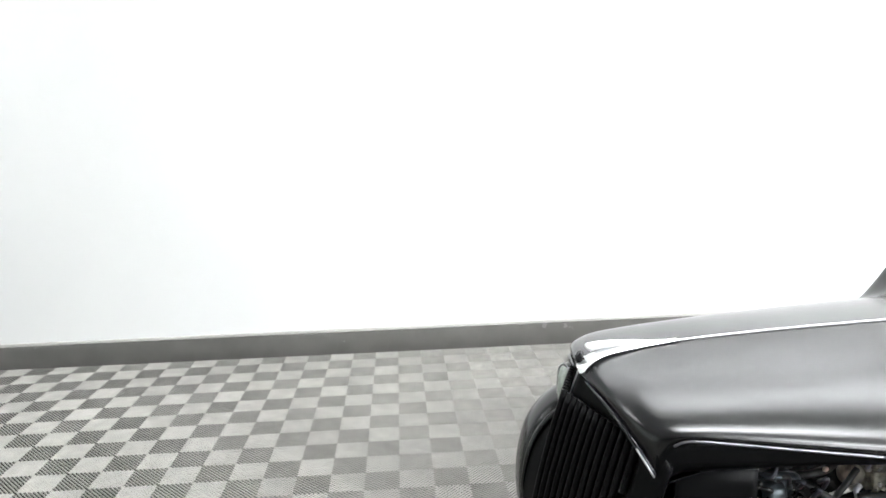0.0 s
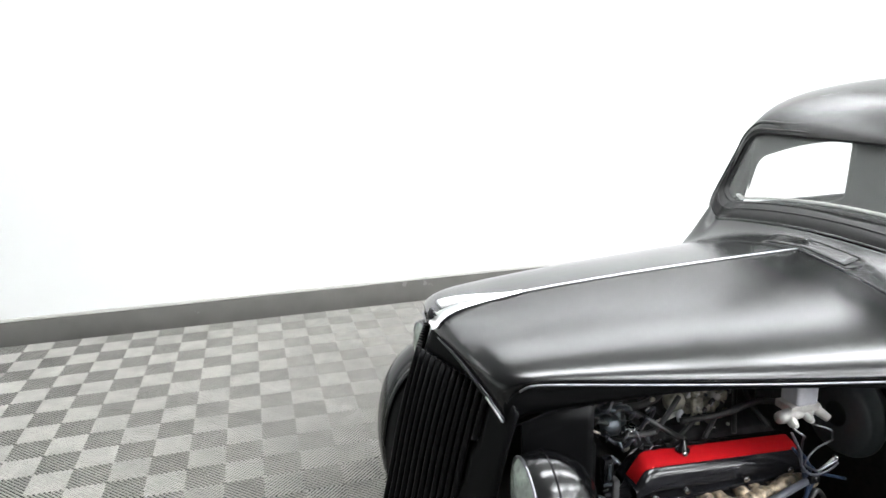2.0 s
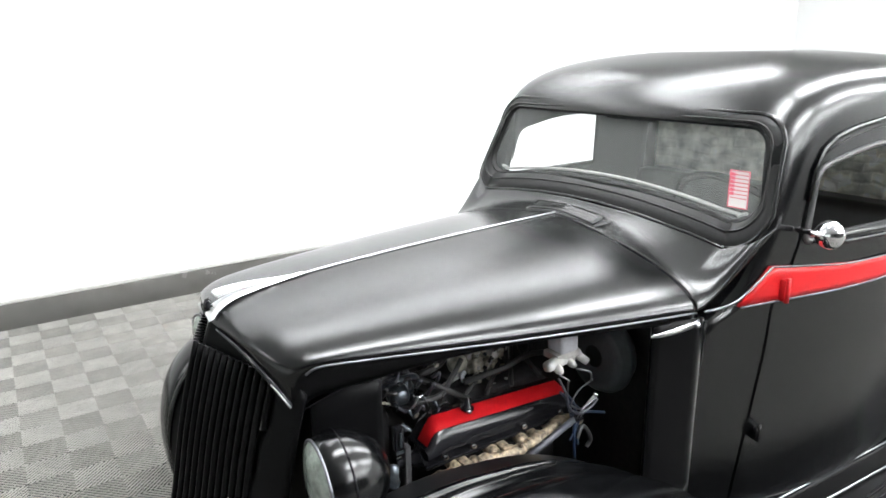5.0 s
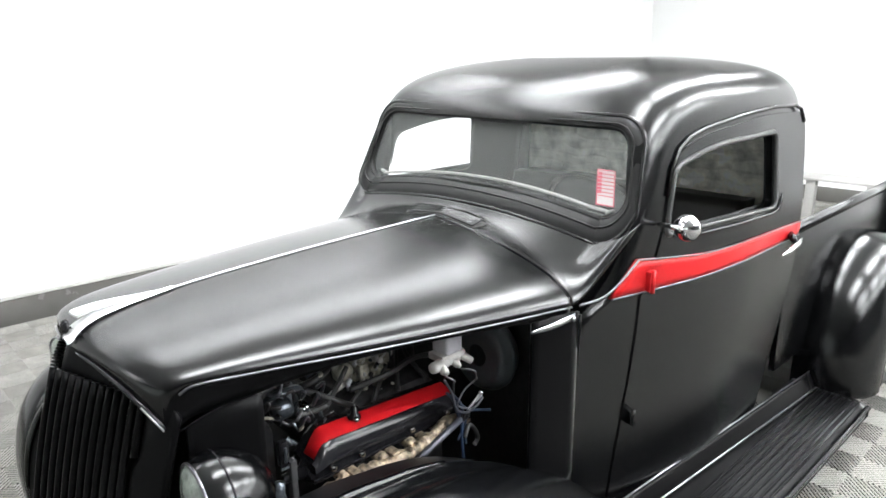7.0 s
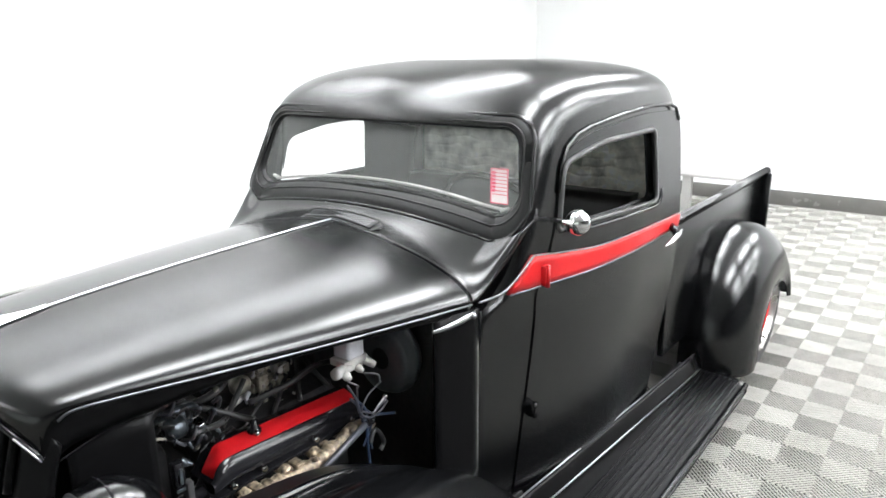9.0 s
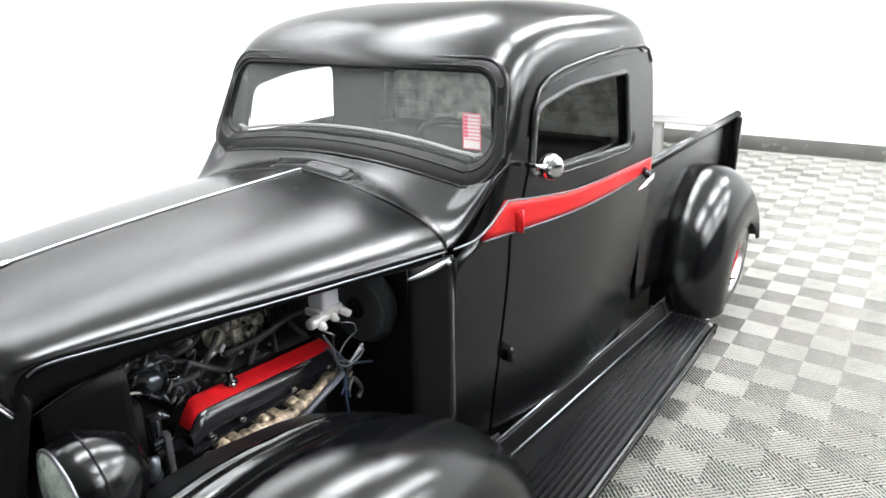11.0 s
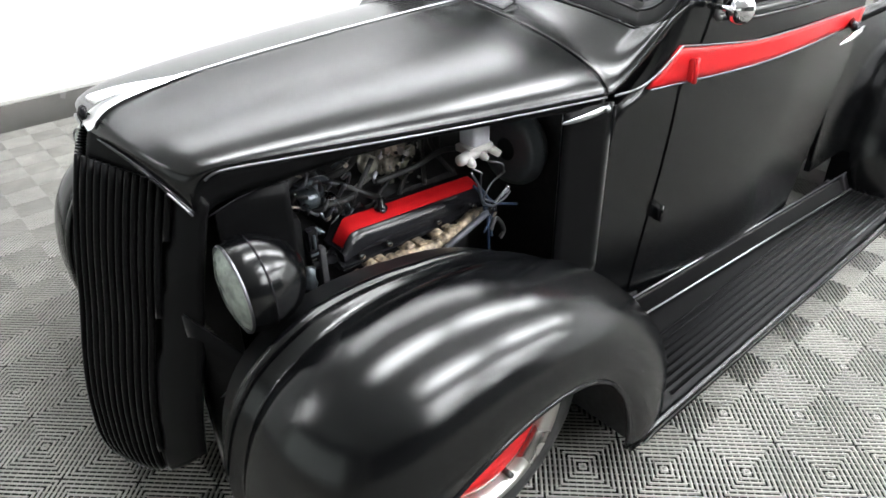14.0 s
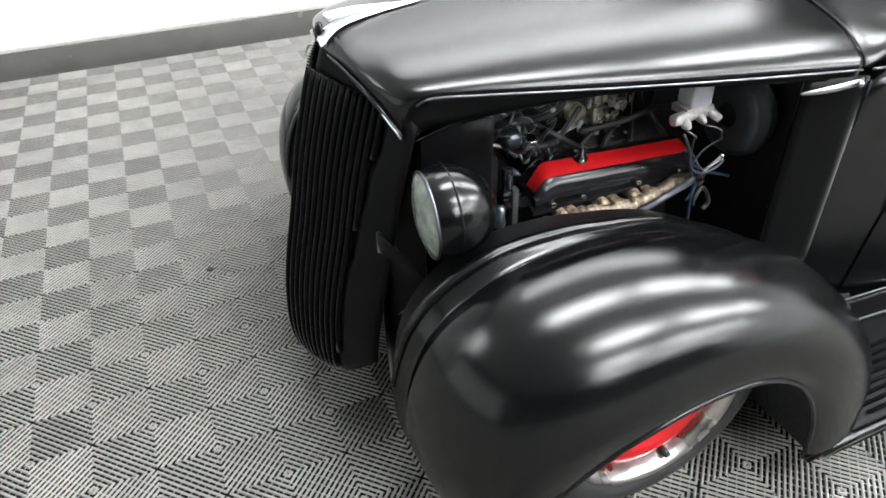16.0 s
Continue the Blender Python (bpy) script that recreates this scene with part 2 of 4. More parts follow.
def slab_of(nu, nv, f, thick):
    """A closed solid: the grid f(u, v) and its copy, moved by thick (a vector)."""
    top = [Vector(f(i / nu, j / nv)) for i in range(nu + 1) for j in range(nv + 1)]
    n = len(top)
    w = nv + 1
    faces = []
    for i in range(nu):
        for j in range(nv):
            q = (i * w + j, (i + 1) * w + j, (i + 1) * w + j + 1, i * w + j + 1)
            faces += [q, tuple(n + k for k in q[::-1])]
    rim = [i * w for i in range(nu + 1)] + [nu * w + j for j in range(1, w)] + [i * w + nv for i in range(nu - 1, -1, -1)] + [j for j in range(nv - 1, 0, -1)]
    for a, b in zip(rim, rim[1:] + rim[:1]):
        faces.append((a, b, b + n, a + n))
    return mesh_of(top + [v + Vector(thick) for v in top], faces)


def tube(points, r, n=8, closed=False, flat=1.0, up=None):
    """A round (or flattened) rod along points; r: a radius, or one for each point."""
    pts = [Vector(p) for p in points]
    rs = r if isinstance(r, (list, tuple)) else [r] * len(pts)
    rings, side = [], None
    for i, p in enumerate(pts):
        a = pts[i - 1] if (i or closed) else p
        b = pts[(i + 1) % len(pts)] if (i < len(pts) - 1 or closed) else p
        d = (b - a).normalized()
        if up is not None:
            side = d.cross(Vector(up)).normalized()
        elif side is None:
            side = d.orthogonal().normalized()
        else:
            side = (side - d * side.dot(d)).normalized()
        top = side.cross(d)
        rings.append([p + rs[i] * (math.cos(2 * math.pi * k / n) * side + flat * math.sin(2 * math.pi * k / n) * top) for k in range(n)])
    verts = [v for ring in rings for v in ring]
    m = len(rings)
    faces = [(i * n + k, i * n + (k + 1) % n, (i + 1) % m * n + (k + 1) % n, (i + 1) % m * n + k) for i in range(m if closed else m - 1) for k in range(n)]
    if not closed:
        faces += [tuple(range(n))[::-1], tuple((m - 1) * n + k for k in range(n))]
    return mesh_of(verts, faces)


def lathe(profile, axis_from, axis_to, n=32, caps=False):
    """Turns rows of (distance along the axis, radius) round the line from axis_from to axis_to."""
    o, d = Vector(axis_from), (Vector(axis_to) - Vector(axis_from)).normalized()
    e = d.orthogonal().normalized()
    g = d.cross(e)
    verts = [o + d * s + r * (math.cos(2 * math.pi * k / n) * e + math.sin(2 * math.pi * k / n) * g) for s, r in profile for k in range(n)]
    m = len(profile)
    faces = [(i * n + k, i * n + (k + 1) % n, (i + 1) * n + (k + 1) % n, (i + 1) * n + k) for i in range(m - 1) for k in range(n)]
    if caps:
        faces += [tuple(range(n)), tuple((m - 1) * n + k for k in range(n))[::-1]]
    return mesh_of(verts, faces)


def prism(outline, a, b, axis):
    """A closed bar with the outline (2D points) from a to b along the axis: x: outline is (y, z); y: (x, z); z: (x, y)."""
    put = {"x": lambda p, t: (t, p[0], p[1]), "y": lambda p, t: (p[0], t, p[1]), "z": lambda p, t: (p[0], p[1], t)}[axis]
    n = len(outline)
    verts = [put(p, a) for p in outline] + [put(p, b) for p in outline]
    faces = [tuple(range(n)), tuple(range(2 * n - 1, n - 1, -1))] + [(k, (k + 1) % n, n + (k + 1) % n, n + k) for k in range(n)]
    return mesh_of(verts, faces, smooth=False)


def box(x0, x1, y0, y1, z0, z1, bevel=0.0, seg=2):
    bm = bmesh.new()
    bmesh.ops.create_cube(bm, size=1.0)
    bmesh.ops.scale(bm, vec=(x1 - x0, y1 - y0, z1 - z0), verts=bm.verts)
    bmesh.ops.translate(bm, vec=((x0 + x1) / 2, (y0 + y1) / 2, (z0 + z1) / 2), verts=bm.verts)
    if bevel:
        bmesh.ops.bevel(bm, geom=bm.edges[:], offset=bevel, segments=seg, profile=0.5, affect="EDGES")
    me = bpy.data.meshes.new("box")
    bm.to_mesh(me)
    bm.free()
    if bevel:
        me.shade_smooth()
        me.set_sharp_from_angle(angle=radians(40))
    return me


def joined(*meshes):
    bm = bmesh.new()
    for me in meshes:
        bm.from_mesh(me)
    out = bpy.data.meshes.new("joined")
    bm.to_mesh(out)
    bm.free()
    return out


def carve(me, *cuts):
    """Cuts closed meshes away from (or, given as ("keep", mesh), keeps only their overlap with) a closed mesh."""
    ob = new("carve", me)
    made = []
    for cut in cuts:
        op, c = ("INTERSECT", cut[1]) if isinstance(cut, tuple) else ("DIFFERENCE", cut)
        co = new("cut", c)
        made.append(co)
        mod = ob.modifiers.new("cut", "BOOLEAN")
        mod.operation, mod.object, mod.solver = op, co, "EXACT"
    out = bpy.data.meshes.new_from_object(ob.evaluated_get(bpy.context.evaluated_depsgraph_get()))
    for o in (ob, *made):
        bpy.data.objects.remove(o)
    out.materials.clear()
    return out


def rounded(corners, r, n=6):
    """A polygon of 2D corners with rounded corners; r: one radius, or one for each."""
    out = []
    m = len(corners)
    for i, c in enumerate(corners):
        rr = r[i] if isinstance(r, (list, tuple)) else r
        p, a, b = Vector(c), Vector(corners[i - 1]), Vector(corners[(i + 1) % m])
        da, db = (a - p).normalized(), (b - p).normalized()
        for k in range(n + 1):
            t = k / n
            out.append(tuple((1 - t) ** 2 * (p + da * rr) + 2 * t * (1 - t) * p + t * t * (p + db * rr)))
    return out


def mirrored(me):
    out = me.copy()
    out.transform(Matrix.Diagonal((1, -1, 1, 1)))
    out.flip_normals()
    return out


MID = -0.06        # the truck's middle line; near-side parts are written in room coordinates


def near_side(ob):
    ob.data.transform(Matrix.Translation((0, -MID, 0)))
    return ob


def both(name, me, material, parent, label="", angle=None):
    """A part on the truck's near side and its twin on the far side."""
    me.transform(Matrix.Translation((0, -MID, 0)))
    a = part(name, me, material, parent, label, angle)
    c = mirrored(a.data)
    b2 = part(name, c, material, parent, label)
    return a, b2


# ---------------------------------------------------------------- room
def structure(name, me, material, label, parent=None):
    return tagged(part(name, me, material, parent), label, "", "", "structure")


floor = structure("floor", box(WEST, EAST, SOUTH, NORTH, -0.12, -0.0040), SLAB, "dark slab under grey ribbed snap-together floor tiles")
structure("wall_north", box(WEST - 0.2, EAST + 0.2, NORTH, NORTH + 0.2, -0.12, CEIL), WALL, "plain white painted showroom wall behind the truck")
structure("wall_east", box(EAST, EAST + 0.2, SOUTH, NORTH, -0.12, CEIL), WALL, "plain white painted wall at the truck's rear")
structure("wall_south", box(WEST - 0.2, EAST + 0.2, SOUTH - 0.2, SOUTH, -0.12, CEIL), DARK_WALL, "plain dark grey wall closing the showroom")
structure("wall_west", box(WEST - 0.2, WEST, SOUTH, NORTH, -0.12, CEIL), GREY_WALL, "plain grey wall closing the showroom end")
# made-up glowing panels, out of view: they put a reflection on the fender's front
window_1 = structure("window_1", joined(*[box(WEST + 0.001, WEST + 0.06, -4.6 + 1.85 * k - 0.03, -4.6 + 1.85 * k + 0.03, 0.06, 3.20, 0.006) for k in range(5)], *[box(WEST + 0.001, WEST + 0.055, -4.6, 2.8, z - 0.03, z + 0.03, 0.006) for z in (0.09, 3.17)]), GREY_WALL, "unseen dimly glowing panels added on the end wall for reflections")
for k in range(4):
    part("pane", box(WEST + 0.002, WEST + 0.02, -4.57 + 1.85 * k, -2.78 + 1.85 * k, 0.12, 3.14, 0.002), WEST_GLOW, window_1)
structure("ceiling", box(WEST - 0.2, EAST + 0.2, SOUTH - 0.2, NORTH + 0.2, CEIL, CEIL + 0.15), CEILING, "white ceiling with rows of tube lights")
structure("baseboard", box(WEST, EAST - 0.02, NORTH - 0.018, NORTH - 0.001, -0.01, 0.150, 0.004), BASE, "glossy dark grey cove base along the white wall")
structure("baseboard", box(EAST - 0.018, EAST - 0.001, SOUTH, NORTH - 0.02, -0.01, 0.150, 0.004), BASE, "glossy dark grey cove base along the end wall")
structure("trim", box(WEST, EAST - 0.02, NORTH - 0.014, NORTH - 0.001, 0.151, 0.171, 0.003), TRIM, "pale narrow cap strip on the cove base")


def ceiling_light(half_x, half_y):
    t = thing("ceiling_light", "white hanging light panel, switched on", "light", "ceiling lights")
    part("housing", box(-half_x - 0.02, half_x + 0.02, -0.04, 0.04, 0.0, 0.06, 0.012), CEILING, t)
    part("diffuser", box(-half_x, half_x, -half_y, half_y, -0.025, -0.002, 0.008), TUBE_GLOW, t, "glowing white diffuser")
    for x in (-0.8 * half_x, 0.8 * half_x):
        part("hanger", tube([(x, 0, 0.055), (x, 0, 0.50)], 0.006, 6), SILVER, t)
    return t


# panels over the open floor, slim tubes end to end over the truck
for size, ys, xs in (((0.80, 0.24), (-7.2, -4.95, -2.7), (0.80, 3.25, 5.6)), ((0.88, 0.16), (-0.42,), (0.2, 2.36, 4.52)), ((1.05, 0.065), (1.40,), (-4.0, 0.45, 2.55)), ((1.05, 0.035), (2.5,), (-5.5, -0.45, 1.65))):
    spots = [(x, y) for y in ys for x in xs]
    first = ceiling_light(*size)
    first.matrix_basis = pose(spots[0][0], spots[0][1], CEIL - 0.50)
    for x, y in spots[1:]:
        copy_thing(first, pose(x, y, CEIL - 0.50))


# ---------------------------------------------------------------- truck
truck = thing("pickup_truck", "slammed vintage pickup truck in satin black with red belt stripe", "truck", loc=(0, MID, 0))

# Hood: sections from the nose to the cowl seam.
hood_mid = spline([(-0.464, 0.948), (-0.445, 0.973), (-0.385, 0.993), (-0.21, 1.012), (0.02, 1.026), (0.28, 1.036), (0.553, 1.043)])
hood_low = spline([(-0.392, -0.290, 0.921), (-0.368, -0.302, 0.927), (-0.31, -0.320, 0.928), (-0.13, -0.370, 0.923), (0.08, -0.426, 0.917), (0.31, -0.480, 0.911), (0.518, -0.526, 0.907)])


def hood_section(s, u=1.0):
    """Share of the half width and of the drop at s (0 ridge, 1 edge): gently crowned top, broad round shoulder, upright side."""
    side = math.sin(s * math.pi / 2)
    plump = math.exp(-((u - 0.12) / 0.14) ** 2)
    return side, 0.67 * (1 - math.sqrt(max(0.0, 1 - side ** (2.1 + 0.4 * plump)))) + 0.33 * side


def hood_at(u, v, lift=0.0):
    """u: nose to cowl; v: -1 near edge, 0 ridge, 1 far edge."""
    (mx, mz), (lx, ly, lz) = hood_mid(u), hood_low(u)
    lz -= 0.070 * max(0.0, 1 - u / 0.36) ** 2.6          # the front corner drops to a point beside the grille
    side, fall = hood_section(abs(v), u)
    ease = abs(v) ** (1.6 - 0.5 * max(0.0, 1 - u * 6))
    x = mx + (lx - mx) * ease
    y = ly * side * (1 if v < 0 else -1)
    z = mz + (lz - mz) * fall + lift
    z -= math.sin(math.pi * abs(v)) * (0.006 * math.exp(-((u - 0.24) / 0.10) ** 2) - 0.009 * max(0.0, 1 - u / 0.14))   # rolls over toward the nose
    return (x, y, z)


hood = part("hood", sheet(84, 56, lambda u, v: hood_at(u, 2 * v - 1)), BLACK, truck, "satin black hood with centre hinge strip")
hood.modifiers.new("thick", "SOLIDIFY").thickness = 0.006
part("hinge_strip", tube([hood_at(0.46 + 0.54 * k / 20, 0, 0.003) for k in range(21)], 0.0022, 6, flat=0.8), SILVER, hood, "bright metal hinge strip")
bead = [hood_at(0.17 + 0.83 * k / 30, -1) for k in range(31)]
both("hood_moulding", tube([(x, y + MID - 0.004, z - 0.002) for x, y, z in bead], 0.0024, 6), TRIM_DULL, hood, "bright side moulding")
skirt_h = along([-0.42, -0.36, -0.2, -0.1, 0.52], [0.066, 0.066, 0.042, 0.026, 0.022])
skirt = [Vector(hood_at(0.15 + 0.85 * k / 40, -1)) + Vector((0, MID, 0)) for k in range(41)]
skirt = [skirt[0] + Vector((-0.022, 0.008, -0.020))] + skirt
both("hood_skirt", slab_of(41, 3, lambda u, v: skirt[int(round(u * 41))] + Vector((0, 0.001 + 0.002 * v, -0.001 - skirt_h(skirt[int(round(u * 41))].x) * v)), (0, 0.006, 0)), BLACK_BAR, hood)
# ornament at the nose: a long wedge on the ridge, a raised lobe over it and a dark emblem under the lobe's tip
def wedge(u, v):
    half = (0.004 + 0.034 * (1 - u) ** 0.9) / 0.45 * min(1.0, 0.45 + 3 * u)
    x, y, z = hood_at(0.475 * u, (2 * v - 1) * half, 0.004)
    return (x - 0.006 * (1 - u) ** 4, y, z + 0.010 * math.cos(math.pi * (v - 0.5)) * (1 - 0.6 * u))


ornament = part("ornament", sheet(30, 14, wedge), POLISHED, hood, "bright polished wedge-shaped nose ornament")
crest = [Vector((x, 0.004, z)) for x, z in (spline([(-0.446, 1.001), (-0.438, 1.005), (-0.40, 1.010), (-0.35, 1.011), (-0.30, 1.010), (-0.25, 1.010)])(k / 20) for k in range(21))]
part("crest", tube(crest, [0.004 + 0.014 * (1 - k / 20) ** 0.8 * min(1.0, 0.30 + k / 4) for k in range(21)], 12, flat=0.6, up=(0, 0, 1)), POLISHED, ornament)
part("emblem", lathe([(0, 0.0005), (0, 0.014), (0.005, 0.016), (0.012, 0.011), (0.014, 0.0005)], (-0.458, 0.004, 0.982), (-0.75, 0.004, 1.06), 16), BLACK_GLOSS, ornament, "dark oval nose emblem")

# Cowl: sweeps up from the hood's seam to the windshield's seal and into the pillars
def cowl_at(u, v, lift=0.0):
    (mx, mz), (lx, ly, lz) = (0.557, 1.0433), (0.522, -0.527, 0.907)
    s, sign = abs(v), (1 if v < 0 else -1)
    side, fall = hood_section(s)
    a = Vector((mx + (lx - mx) * s ** 1.6, ly * side, mz + (lz - mz) * fall))
    edge = max(0.0, (s - 0.62) / 0.38)
    b = Vector((0.660 + 0.016 * side ** 2 + 0.104 * edge ** 3, -0.578 * side + 0.009 * edge ** 3, 1.066 - 0.052 * side ** 2 + 0.024 * math.sin(math.pi * edge) + 0.085 * edge ** 2.5))
    ta, tb = Vector((0.13, -0.03 * side, 0.012 * (1 - side))), Vector((0.055 + 0.05 * side, -0.012 * side, 0.10 - 0.01 * side))
    h = (2 * u ** 3 - 3 * u * u + 1) * a + (u ** 3 - 2 * u * u + u) * ta + (3 * u * u - 2 * u ** 3) * b + (u ** 3 - u * u) * tb
    return (h.x, h.y * sign, h.z + lift)


cowl = part("cowl", sheet(24, 64, lambda u, v: cowl_at(u, 2 * v - 1)), BLACK, truck)
cowl.modifiers.new("thick", "SOLIDIFY").thickness = 0.006
vent = slab_of(6, 16, lambda u, v: cowl_at(0.10 + 0.34 * u, (2 * v - 1) * 0.17, 0.006 + 0.012 * u), (0, 0, -0.004))
part("cowl_vent", vent, BLACK, cowl, "narrow raised cowl vent lid")
# dark slab wider than the lid: paints the shadow line round its edge
part("vent_gasket", slab_of(6, 16, lambda u, v: cowl_at(0.08 + 0.40 * u, (2 * v - 1) * 0.18, 0.0018), (0, 0, -0.004)), RUBBER, cowl)

# Cab shell: level rings
wide = along([0.18, 0.4, 0.6, 0.85, 1.0, 1.1, 1.2, 1.3], [0.575, 0.600, 0.625, 0.648, 0.646, 0.638, 0.629, 0.617])


def half_width(x, z, inset=0.0):
    k = min(max((1.30 - x) / 0.78, 0.0), 1.0)
    return wide(min(z, 1.3)) * (1 - 0.182 * k ** 1.6) - inset


ring_rows = [  # z, front x, back x, front corner, back corner, width factor, front bulge
    (0.18, 0.545, 1.65, 0.002, 0.09, 1.0, 0.0), (0.40, 0.545, 1.67, 0.002, 0.09, 1.0, 0.0), (0.65, 0.545, 1.68, 0.002, 0.10, 1.0, 0.0),
    (0.84, 0.545, 1.685, 0.03, 0.10, 1.0, 0.0), (0.90, 0.600, 1.688, 0.06, 0.10, 1.0, 0.02), (0.96, 0.655, 1.69, 0.045, 0.10, 1.0, 0.02),
    (1.04, 0.690, 1.695, 0.05, 0.10, 1.0, 0.02), (1.12, 0.719, 1.705, 0.058, 0.10, 1.0, 0.02), (1.22, 0.750, 1.72, 0.07, 0.11, 1.0, 0.02),
    (1.30, 0.778, 1.735, 0.08, 0.12, 1.0, 0.02), (1.340, 0.793, 1.735, 0.11, 0.13, 0.997, 0.025), (1.380, 0.826, 1.730, 0.13, 0.14, 0.980, 0.03),
    (1.413, 0.872, 1.715, 0.15, 0.15, 0.950, 0.03), (1.441, 0.938, 1.69, 0.16, 0.16, 0.895, 0.03), (1.464, 1.035, 1.64, 0.16, 0.16, 0.80, 0.02),
    (1.481, 1.14, 1.56, 0.12, 0.12, 0.62, 0.01), (1.488, 1.2, 1.46, 0.06, 0.06, 0.38, 0.01)]


def ring(z, xf, xb, rf, rb, wf, bulge, inset=0.0):
    xf, xb = xf + inset, xb - inset
    hw = lambda x: half_width(x, min(z, 1.3), 0) * wf - inset  # noqa: E731
    half = []
    yc = hw(xf + rf) - rf
    for k in range(11):
        t = k / 10
        half.append((xf + bulge * (t - 1) * (1 if t < 1 else 0) * 0.5 * (1 - t), -yc * t))
    xs, yc = float(xf + rf), float(yc)
    slope = float(hw(xs + 0.01) - hw(xs)) / 0.01
    q0, q3 = Vector((float(xf), -yc)), Vector((xs, -float(hw(xs))))
    q1, q2 = q0 + Vector((0, -0.56 * float(rf))), q3 - 0.56 * float(rf) * Vector((1, -slope))
    for k in range(1, 12):
        t = k / 12
        half.append(tuple((1 - t) ** 3 * q0 + 3 * t * (1 - t) ** 2 * q1 + 3 * t * t * (1 - t) * q2 + t ** 3 * q3))
    x0, x1 = xf + rf, xb - rb
    for k in range(19):
        x = x0 + (x1 - x0) * k / 18
        half.append((x, -hw(x)))
    yb = hw(x1) - rb
    for k in range(1, 9):
        a = math.pi / 2 * k / 9
        half.append((x1 + rb * math.sin(a), -yb - rb * math.cos(a)))
    for k in range(9):
        half.append((xb, -yb * (1 - k / 8)))
    full = half + [(x, -y) for x, y in half[-2:0:-1]]
    return [(x, y, z) for x, y in full]


def cab_solid(inset=0.015):
    dense = []
    f = spline(ring_rows)
    for k in range(4 * (len(ring_rows) - 1) + 1):
        dense.append(f(k / (4 * (len(ring_rows) - 1))))
    outer = [ring(*r) for r in dense]
    inner = [ring(*(r - np.array([inset if r[0] > 1.3 else 0, 0, 0, 0, 0, 0, 0])), inset=inset) for r in dense]
    n, m = len(outer[0]), len(outer)
    for rings in (outer, inner):             # ease the roof's corners
        g = np.array(rings)
        w = np.clip((g[:, :1, 2:3] - 1.26) / 0.06, 0, 1) * 0.5
        for _ in range(30):
            avg = (np.roll(g, 1, 1) + np.roll(g, -1, 1)) / 2
            up = g.copy()
            up[1:-1] = (g[2:] + g[:-2]) / 2
            new_g = g + w * ((avg + up) / 2 - g)
            new_g[-1] = g[-1]
            g = new_g
        rings[:] = [[tuple(p) for p in r] for r in g]
    verts = [v for r in outer for v in r] + [v for r in inner for v in r]
    off = n * m
    faces = []
    for i in range(m - 1):
        for k in range(n):
            q = (i * n + k, i * n + (k + 1) % n, (i + 1) * n + (k + 1) % n, (i + 1) * n + k)
            faces += [q, tuple(off + j for j in q[::-1])]
    for k in range(n):
        faces.append((k, (k + 1) % n, off + (k + 1) % n, off + k))
    faces += [tuple((m - 1) * n + k for k in range(n)), tuple(off + (m - 1) * n + k for k in range(n))[::-1]]
    return mesh_of(verts, faces)


def arc_rect(hw, z_low, z_rise, z_top, r, n=8):
    """Windshield outline in (y, z): the lower edge rises to the middle."""
    low = [(hw - r) * (2 * k / 16 - 1) for k in range(17)]
    pts = [(y, z_low + z_rise * (1 - (y / hw) ** 2)) for y in low]
    for cx, cz, a0 in ((hw - r, z_low + r + 0.3 * z_rise, -90), (hw - r - 0.025, z_top - r, 0)):
        pts += [(cx + r * math.cos(radians(a0 + 90 * k / n)), cz + r * math.sin(radians(a0 + 90 * k / n))) for k in range(n + 1)]
    for cx, cz, a0 in ((-(hw - r - 0.025), z_top - r, 90), (-(hw - r), z_low + r + 0.3 * z_rise, 180)):
        pts += [(cx + r * math.cos(radians(a0 + 90 * k / n)), cz + r * math.sin(radians(a0 + 90 * k / n))) for k in range(n + 1)]
    return pts


screen_hole = arc_rect(0.530, 1.072, 0.050, 1.314, 0.06)
side_hole = rounded([(0.830, 1.041), (1.405, 1.032), (1.397, 1.268), (1.048, 1.259), (0.862, 1.216)], [0.015, 0.03, 0.025, 0.08, 0.04], 6)
cab = part("cab_shell", carve(cab_solid(), prism(screen_hole, 0.60, 0.98, "x"), prism(side_hole, -1, 1, "y"),
                              box(0.4, 0.64, -0.50, 0.50, 0.885, 1.2)), BLACK, truck, "rounded satin black cab with low roof", angle=35)


def screen_x(z):
    return 0.70 + (z - 1.06) * 0.33


seal_in, seal_out = arc_rect(0.522, 1.076, 0.050, 1.306, 0.055), arc_rect(0.566, 1.012, 0.058, 1.343, 0.085)


def seal_at(k, w):
    """Round the windshield (k) and across the seal (w: 0 at the glass, 1 at the body): a broad ledge below, a narrow lip above."""
    (y0, z0), (y1, z1) = seal_in[k], seal_out[k]
    y, z = y0 + (y1 - y0) * w, z0 + (z1 - z0) * w
    low = min(1.0, max(0.0, (1.16 - z1) / 0.10))
    bulge = max(0.0, math.sin(math.pi * w)) ** 0.7
    return (screen_x(z) + 0.016 * (1 - w) - 0.010 * bulge - (0.004 + 0.030 * low * w) + 0.02 * (y / 0.53) ** 2 * w, y, z + 0.006 * low * bulge)


